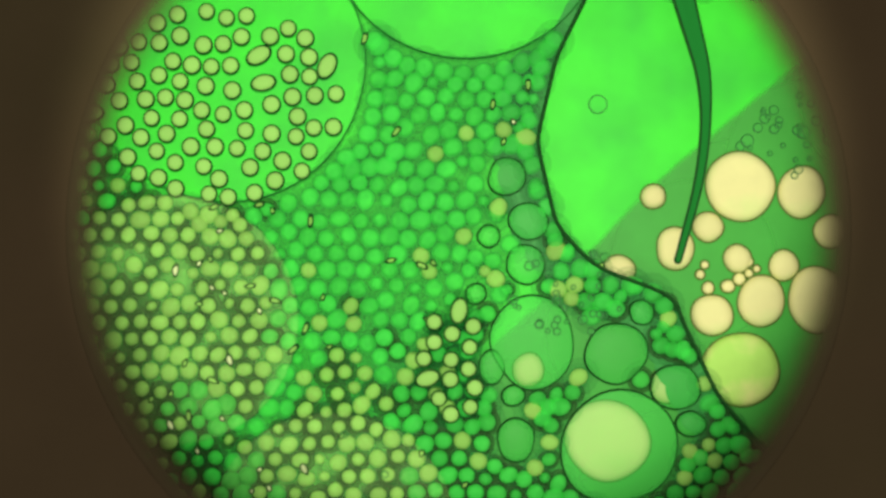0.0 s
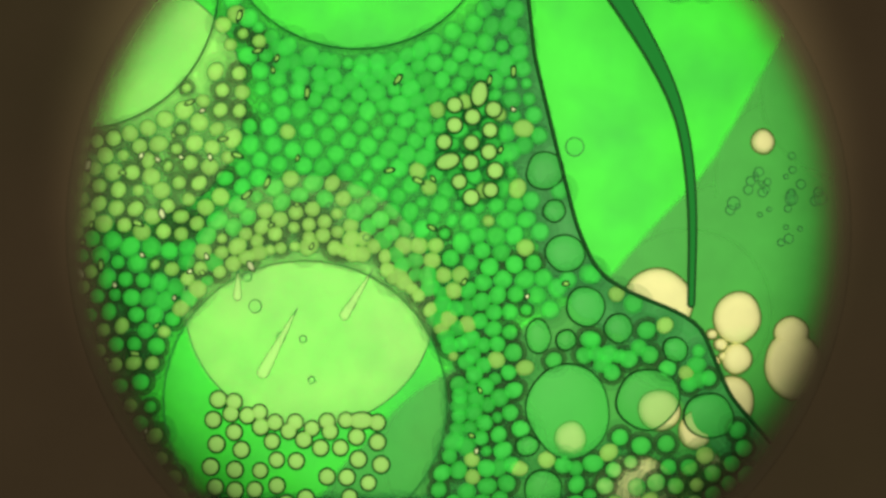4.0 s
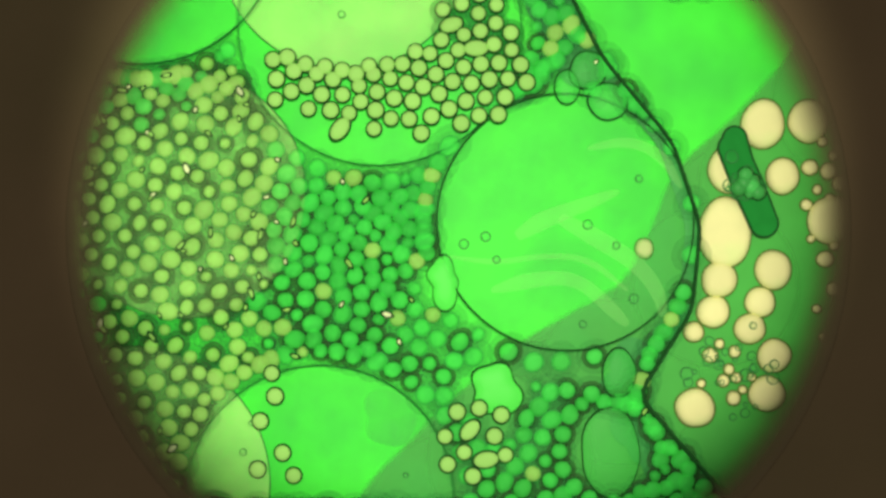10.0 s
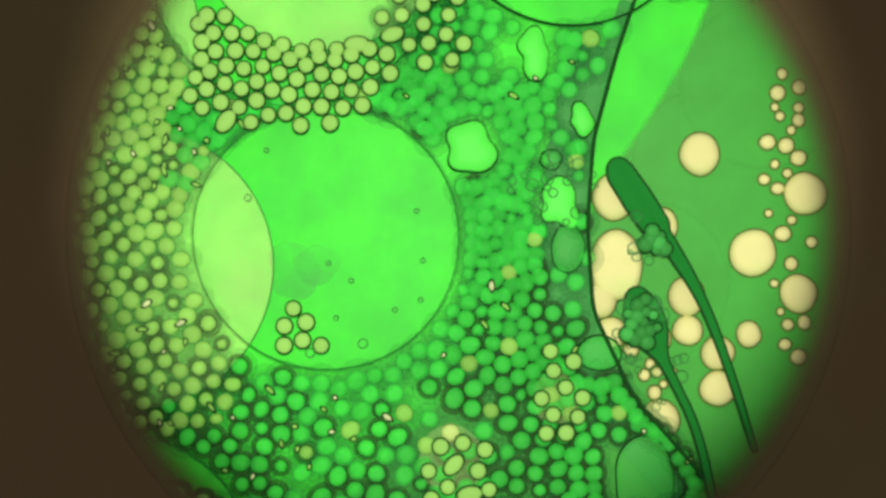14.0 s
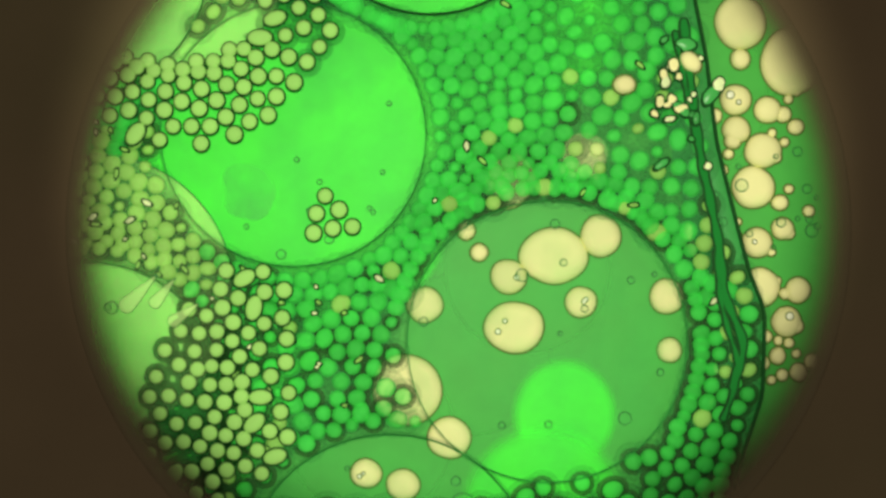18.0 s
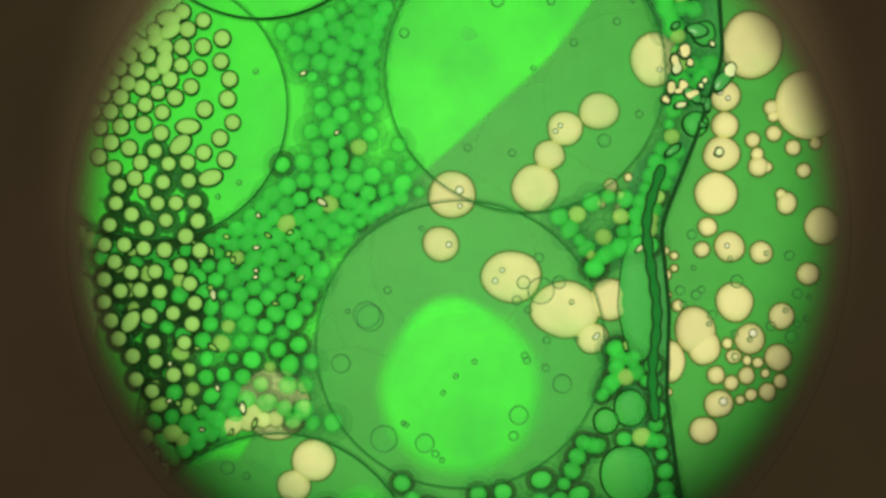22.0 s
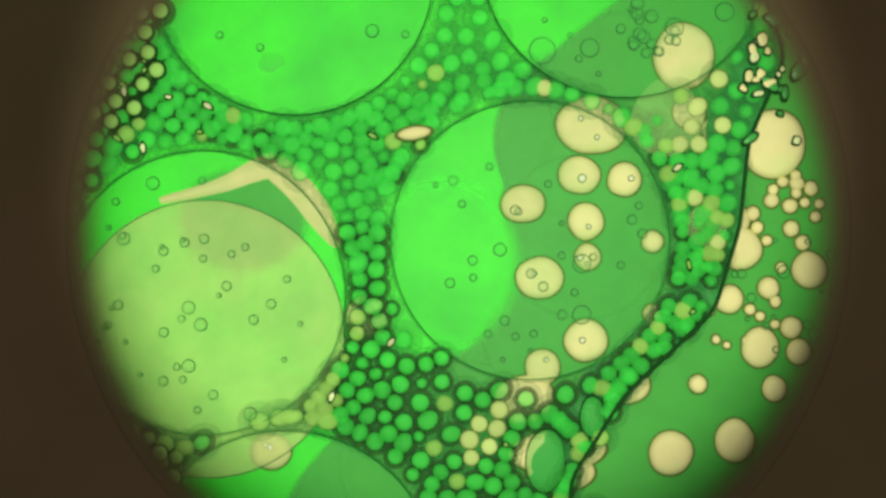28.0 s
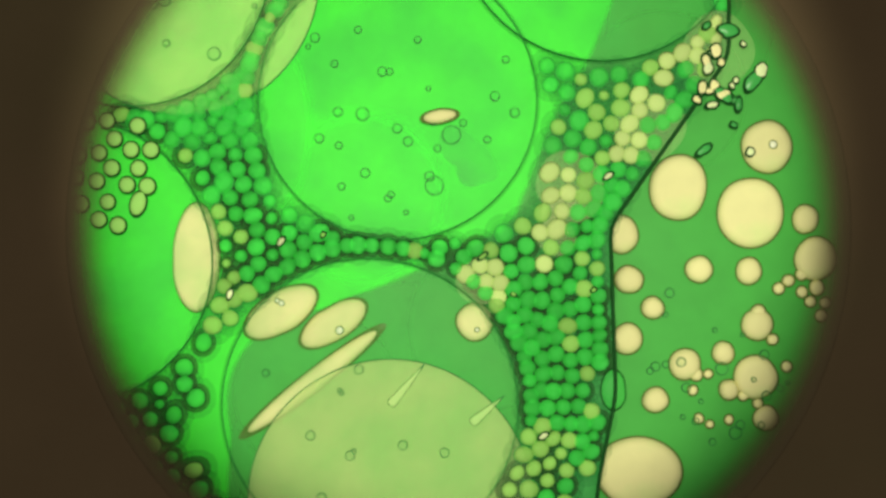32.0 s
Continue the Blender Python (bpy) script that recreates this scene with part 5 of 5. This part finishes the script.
# ---- cream flecks between the small droplets, with glints painted in pale colour ----
def flecks():
    holder = tagged(new("flecks_and_glints"), "cream flecks and painted glints between the small droplets", "oil flecks", kind="stuff")
    rnd = random.Random(19)
    kinds = []
    for k in range(9):
        r, w = rnd.uniform(3.0, 6.0), rnd.uniform(1.2, 2.6)
        kinds.append(mesh_of("fleck", lump(turned([(r + 1.6, 0, 0), (r + 1.0, 2, 0), (r - 1.0, 3, 0), (r * 0.5, 4, 1), (0, 4.3, 1)], seg=12, wide=w), k, 0.3), EDGE, KHAKI if k % 3 else CRUMB))
    chosen = 0
    for n in range(len(born)):
        rows = [(t, p[n]) for t, live, p in log if n < len(live) and live[n]]
        here = rows[len(rows) // 2][1] if rows else (999, 0)
        if len(rows) < 5 or rnd.random() > (0.22 if here[0] < 560 else 0.05) or chosen > 240:
            continue
        chosen += 1
        a, turn = rnd.uniform(0, 6.28), rnd.uniform(0, 180)
        off = np.array((17 * math.cos(a), 17 * math.sin(a)))
        first, last = rows[0], rows[-1]
        keyed = [(t, q + off, 0.012) for t, q in rows[1:-1]]
        keyed.insert(0, (first[0], first[1] + off, 0.012 if first[0] == 0 else -0.07))
        keyed.append((last[0], last[1] + off, 0.012 if last[0] == 32 else -0.07))
        if first[0] > 0:
            keyed.insert(0, (0.0, first[1] + off, -0.07))
        if last[0] < 32:
            keyed.append((32.0, last[1] + off, -0.07))
        ob = new("fleck", kinds[rnd.randrange(9)])
        ob.parent, ob.visible_shadow = holder, False
        MOVES.append((ob, [(t, Matrix.Translation(at(*q, z)) @ pose(0, 0, 0, 0, 0, turn)) for t, q, z in keyed]))


flecks()

# ---- rafts of pale droplets over the large ones ----
RAFT = mesh_of("pale_droplet", turned([(16.2, 0, 0), (15.4, 3, 0), (13.4, 4.2, 0), *dome(13.4, 4.2, 6, 9, 5)], seg=20), EDGE, PALE)


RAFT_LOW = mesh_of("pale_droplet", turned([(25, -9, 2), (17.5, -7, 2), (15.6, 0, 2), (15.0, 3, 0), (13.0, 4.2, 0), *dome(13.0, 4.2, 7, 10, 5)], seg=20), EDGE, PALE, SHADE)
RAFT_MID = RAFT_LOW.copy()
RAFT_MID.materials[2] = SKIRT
RAFTS = []


def raft(seed, count, rx, ry, text):
    """count pale droplets, close together, that follow a path of (time: x, y, spread along x, spread along y)."""
    rnd = random.Random(seed)
    here, tries = [], 0
    while len(here) < count and tries < 9000:
        tries += 1
        a, s = rnd.uniform(0, 6.283), math.sqrt(rnd.random())
        c = np.array((rx * s * math.cos(a), ry * s * math.sin(a)))
        if all(np.hypot(*(c - b)) > 33 for b in here):
            here.append(c)
    rows = [(float(w.split(":")[0]), [*[float(c) for c in w.split(":")[1].split(",")], 1.0, 1.0]) for w in text.split()]
    path = Track(" ".join("%g:%g,%g" % (t, v[0], v[1]) for t, v in rows), straight=True)
    RAFTS.append((seed, np.array(here), rows, path))


def set_rafts():
    """All the rafts together, so that their droplets keep apart."""
    rnd = random.Random(77)
    owner = np.concatenate([np.full(len(r[1]), k) for k, r in enumerate(RAFTS)])
    n, logs, q = len(owner), {}, None
    for k in range(129):
        t = k * 0.25
        goal = []
        for seed, here, rows, path in RAFTS:
            times = [r[0] for r in rows]
            goal.append(path(t) + here * (np.interp(t, times, [r[1][2] for r in rows]), np.interp(t, times, [r[1][3] for r in rows])))
        goal = np.concatenate(goal)
        q = goal.copy() if q is None else q + (goal - last) + 0.12 * (goal - q)
        last = goal
        for _ in range(5):
            d = q[:, None] - q[None]
            far = np.hypot(d[..., 0], d[..., 1]) + np.eye(n) * 99
            q = q + (np.where(far < 35, (35 - far) * 0.25, 0)[..., None] * d / np.maximum(far, 1e-3)[..., None]).sum(1)
        for path, r in UPPERS[:3]:
            if path.t[0] <= t <= path.t[-1]:
                d = q - path(t)
                far = np.hypot(d[:, 0], d[:, 1]) + 1e-6
                hit = (far < r + 14) & (owner < 2)
                q[hit] += d[hit] / far[hit, None] * ((r + 14 - far[hit]) * 0.5)[:, None]
        if k % 2 == 0:
            logs[t] = q.copy()
    for k in range(n):
        seed, here, rows, path = RAFTS[owner[k]]
        seen = [t for t in sorted(logs) if rows[0][0] - 0.5 <= t <= rows[-1][0] + 0.5 and np.hypot(*(logs[t][k] - CENTRE)) < 790]
        if not seen:
            continue
        keyed = [(t, logs[t][k], 0.017) for t in seen]
        for end, step, stop in ((0, -0.5, 0.0), (-1, 0.5, 32.0)):
            t, q, z = keyed[end]
            if t == stop:
                continue
            out = q[1] < -30 or q[1] > 912 or np.hypot(*(q - CENTRE)) > 735
            more = [(t + step, q, z if out else -0.11), (stop, q, z if out else -0.11)]
            more = more[:1] if more[0][0] == stop else more
            keyed = more[::-1] + keyed if end == 0 else keyed + more
        ob = tagged(new("pale_droplet", RAFT_LOW if seed == 15 else RAFT_MID if seed == 16 else RAFT), "small pale droplet with a dark rim, in a raft", "oil droplet", "raft %d of pale droplets" % (seed - 10))
        s = rnd.uniform(0.94, 1.05)
        ob.scale = (s * (1.55 if rnd.random() < 0.05 else 1), s, 1)
        turn = rnd.uniform(0, 80)
        MOVES.append((ob, [(t, Matrix.Translation(at(*q, z)) @ pose(0, 0, 0, 0, 0, turn)) for t, q, z in keyed]))


raft(11, 95, 220, 170, "0:380,185,1,1 1:385,90,1,1 2:405,15,1,1 3:430,-60,1,0.9 4:440,-160,1,0.9 5:450,-260,1,0.9")
raft(12, 62, 170, 190, "2:480,1200,1,1 3:500,1020,1,1 5.5:520,670,1,1 6:535,592,1,1 7:550,430,1,1 8:600,290,1.05,0.8 9:670,220,1.3,0.52 10:690,160,1.3,0.5 11:665,145,1.3,0.4 12:615,135,1.25,0.4 13:565,125,1.1,0.42 14:495,125,1.1,0.45 14.5:460,125,1.1,0.45 16.5:400,140,1.2,0.55 18:330,135,1.1,0.6 20:240,130,0.9,0.6 22:150,100,0.9,0.6 24:20,60,0.9,0.6")
raft(13, 48, 110, 170, "15.5:500,1150,0.9,1.3 16.5:480,930,0.9,1.3 17:470,840,0.9,1.3 18:440,700,0.8,1.2 19:405,500,0.8,1.2 20:370,320,0.9,1.1 21:335,230,1.1,1 22:300,210,1.2,1 23:265,200,1.2,1 24:235,160,1.2,1 24.5:210,130,1.2,1 26.5:140,40,1.2,1 28:60,-120,1.2,1")
raft(14, 24, 75, 110, "27:240,1120,1,1 28.4:230,830,1,1 29:212,640,1,1 30:213,480,1,1 31:213,350,1,1 32:198,330,1,1")
raft(15, 64, 85, 210, "14:330,1100,1,1 16.5:345,850,1,1 17:345,810,1,1 18:350,770,1,1 19:345,690,1,1 20:340,600,1,1 21:310,570,1,1 22:275,500,1,1 23:265,380,1,1 24:240,250,1,1 24.5:230,190,1.1,1 26.5:250,120,1.1,0.8 28:200,60,1,0.8 29.5:60,-60,1,0.8")
raft(16, 22, 52, 105, "0:800,650,1,1 1:790,530,1,1 2:800,430,1,1 3:812,340,1,1 5:860,230,1,1 6:890,150,1,1 7:905,110,1,1 8:890,100,1,0.8 9:860,70,1,0.8 10:850,50,1,0.8 11:860,30,1,0.8 12:870,20,1,0.8 13:800,60,1.4,0.7 14:760,55,1.4,0.7 14.5:700,70,1.5,0.6 16.5:600,60,1.2,0.6 18:540,30,1,0.8 20:430,-60,1,1")
raft(17, 15, 62, 70, "9.5:850,900 10:845,818 11:835,800 12:820,822 13:812,832 14:815,845 14.5:812,840 15:806,815")
raft(18, 10, 42, 85, "13:1010,880 14:992,735 14.5:985,705 16:960,600")
raft(19, 6, 40, 120, "10:500,775,1.6,1 11:530,690,1,1 12:535,670,1,1 13:522,610,1,0.9 14:545,595,1.4,0.3 14.5:545,575,1.4,0.3 16.5:545,475,1.4,0.2 17:540,462,1.4,0.2 17.6:580,420,1.4,0.2")
set_rafts()


# ---- bubbles on the cream drops, their glints painted white ----
GLINT = {r: mesh_of("glint", turned([(r + 1.2, 0, 0), (r + 0.6, 1.2, 0), (r - 0.6, 1.6, 0), *dome(r - 0.6, 1.6, r * 0.3, r * 0.6, 3)], seg=14), OLIVE, WHITE) for r in (3, 4, 5, 7)}


def glints():
    rnd = random.Random(41)
    for path, size in CREAMS:
        mid = 0.5 * (path.t[0] + path.t[-1])
        if size < 24 or not 15 < mid < 31 or rnd.random() < (0.4 if path(mid)[0] < 1130 else 0.86):
            continue
        for _ in range(rnd.choice((1, 1, 2))):
            a, s = rnd.uniform(0, 6.28), size * rnd.uniform(0.1, 0.6)
            off = Matrix.Translation((s * math.cos(a) / 1000, s * math.sin(a) / 1000, 0))
            ob = tagged(new("glint", GLINT[rnd.choice((3, 4, 4, 5, 7))]), "tiny bubble with a painted white glint on a cream oil drop", "bubble", "glinting bubbles")
            ob.visible_shadow = False
            MOVES.append((ob, [(t, off @ m) for t, m in path.rows(-0.0045)]))


glints()


# ---- tiny bubbles caught in the large droplets ----
BUBBLE = {r: mesh_of("bubble", turned([(r + 1.1, 0), (r + 0.8, 2.2), (r - 0.9, 2.6), (r - 1.3, 2.2, 1), (r * 0.5, 3.0, 1), (0, 3.2, 1)], seg=16), RIM, CLEAR) for r in (4, 6, 8, 11, 16, 23)}


def bubbles(seed, path, r, count, t0, t1, z=0.018, sizes=(4, 4, 6, 6, 8, 8, 11)):
    """Tiny clear bubbles that ride with a large droplet and drift about in it a little."""
    rnd = random.Random(seed)
    for k in range(count):
        a, s = rnd.uniform(0, 6.28), r * 0.92 * math.sqrt(rnd.random())
        size, spin, way = rnd.choice(sizes), rnd.uniform(-0.02, 0.05), rnd.uniform(-3, 3)
        ob = tagged(new("bubble", BUBBLE[size]), "tiny clear bubble with a fine dark rim", "bubble", "bubbles in the large droplets")
        ob.visible_shadow = False
        rows = []
        for t in sorted({0.0, 32.0, *[float(v) for v in range(max(0, int(t0) - 1), min(32, int(t1) + 1) + 1)]}):
            tt = min(max(t, t0), t1)
            b, e = a + spin * (tt - t0), min(s + way * (tt - t0), r * 0.95)
            c = path(tt)
            x, y = c[0] + e * math.cos(b), c[1] + e * math.sin(b)
            away = abs(t - tt) > 0.01 and -20 < y < 902 and math.hypot(x - CENTRE[0], y - CENTRE[1]) < 700
            rows.append((t, Matrix.Translation(at(x, y, -0.1 if away else z))))
        MOVES.append((ob, rows))


bubbles(1, WINDOWS[5][0], 240, 12, 14, 29)
bubbles(2, WINDOWS[6][0], 240, 30, 16, 29, sizes=(4, 4, 6, 6, 8, 11, 16, 23))
bubbles(3, WINDOWS[7][0], 235, 14, 21, 32)
bubbles(4, WINDOWS[8][0], 235, 30, 24, 32, sizes=(4, 6, 6, 8, 8, 11, 16))
bubbles(5, WINDOWS[3][0], 225, 12, 9, 25, sizes=(4, 4, 6, 8))
bubbles(6, UPPERS[4][0], 225, 26, 24, 32, 0.039)
bubbles(7, WINDOWS[9][0], 240, 10, 27, 32)
bubbles(8, WINDOWS[10][0], 215, 8, 6, 14, sizes=(6, 8, 8))
bubbles(9, WINDOWS[4][0], 200, 8, 13, 22)
bubbles(10, UPPERS[1][0], 200, 8, 0, 12, 0.039)


bubbles(11, Track("0:1385,230 1:1362,262 2:1372,310 3:1368,335 6:1360,390 7:1375,480 8:1330,560 9:1330,620 10:1280,650 12:1180,640 14:1120,640"), 95, 30, 0, 14, 0.0)
bubbles(12, Track("16.5:1330,260 18:1330,330 20:1330,420 22:1310,500 24:1300,560 26.5:1400,560 29:1330,480 30:1260,600 32:1260,640"), 150, 22, 16, 32, 0.0)


bubbles(13, Track("11:1220,930 12:1195,800 13:1163,660 14:1132,560 14.5:1115,510"), 44, 12, 11, 14.4, z=0.0225, sizes=(11, 11, 16, 16))
bubbles(14, Track("9:1225,185 10:1320,310 11:1295,445 12:1200,466 13:1155,450 14:1150,420 14.5:1150,400"), 46, 12, 9, 14.4, z=0.0235, sizes=(4, 6, 8, 8, 11))


bubbles(15, Track("0:1058,185 1:1045,188 2:1038,200 3:1018,212 6:1035,358"), 1, 1, 0, 6.4, z=0.018, sizes=(16,))


bubbles(16, Track("0:1000,520 1:1040,540 2:1080,560 3:1090,600"), 110, 34, 0, 3.4, z=0.017, sizes=(4, 6, 6, 8))
bubbles(17, Track("11.4:960,540 12:960,450 13:960,350 14:980,330 14.5:985,320"), 85, 26, 11.4, 14.4, z=0.017, sizes=(4, 6, 8, 11))


bubbles(18, Track("26.5:1140,150 27:1140,80 28:1145,50 28.5:1150,10"), 55, 16, 26.5, 28.4, z=0.018, sizes=(6, 8, 8, 11))


def inner_droplets(seed, count, text, rx, ry, z):
    """Small round green droplets caught in a dark drop."""
    rnd = random.Random(seed)
    path = Track(text, last=0.5)
    for k in range(count):
        a, s = k * 2.4, math.sqrt((k + 0.4) / count)
        r = rnd.uniform(9, 16)
        me = mesh_of("inner_droplet", turned([(r + 1.5, 0, 0), (r, 1.5, 0), (r - 1.5, 2, 0), *dome(r - 1.5, 2, r * 0.6, r * 0.8, 4)], seg=18), EDGE, MURK)
        ob = tagged(new("inner_droplet", me), "small murky green droplet caught in a dark drop", "oil droplet", "droplets in the dark drops")
        off = Matrix.Translation((rx * s * math.cos(a) / 1000, ry * s * math.sin(a) / 1000, 0.0002 * k))
        MOVES.append((ob, [(t, off @ m) for t, m in path.rows(z)]))


inner_droplets(1, 14, "11.3:1230,880 12:1195,800 13:1162,660 14:1134,570 14.5:1116,520", 30, 46, 0.0215)
inner_droplets(2, 7, "10:1325,330 11:1292,448 12:1205,465 13:1165,455 13.6:1150,415 14:1160,430", 22, 22, 0.0225)


# ---- a crumbling cluster at the edge of the clear body ----
def crumbs():
    path = Track("16.5:1205,180 17:1212,150 18:1215,165 19:1228,205 20:1232,195 21:1228,155 22:1235,140 23:1190,200 24:1142,205 24.5:1133,225 26.5:1330,70 28:1372,120 29:1362,150 30:1322,160 31:1305,150 32:1290,140", last=0.5)
    rnd = random.Random(31)
    for k in range(26):
        r, w = rnd.uniform(5, 12), rnd.uniform(1.0, 2.0)
        me = mesh_of("crumb", lump(turned([(r + 1.5, 0, 0), (r + 1, 3, 0), (r - 1.6, 4.5, 0), (r * 0.5, 6, 1), (0, 6.4, 1)], seg=14, wide=w), k, 0.25), EDGE, (CRUMB, MURK, CREAM)[k % 3])
        ob = tagged(new("crumb", me), "crumpled cream oil fragment with a dark edge", "oil fragment", "fragments in a cluster")
        dx, dy, turn = rnd.gauss(0, 24), rnd.gauss(0, 50), rnd.uniform(0, 180)
        rows = path.rows(0.016 + 0.0004 * (k % 9), 0.5)
        MOVES.append((ob, [(t, Matrix.Translation((dx / 1000, dy / 1000, 0)) @ m @ pose(0, 0, 0, 0, 0, turn)) for t, m in rows]))


crumbs()


# ---- what moves ----
def motions():
    for thing, rows in MOVES:
        walk(thing, rows)


motions()
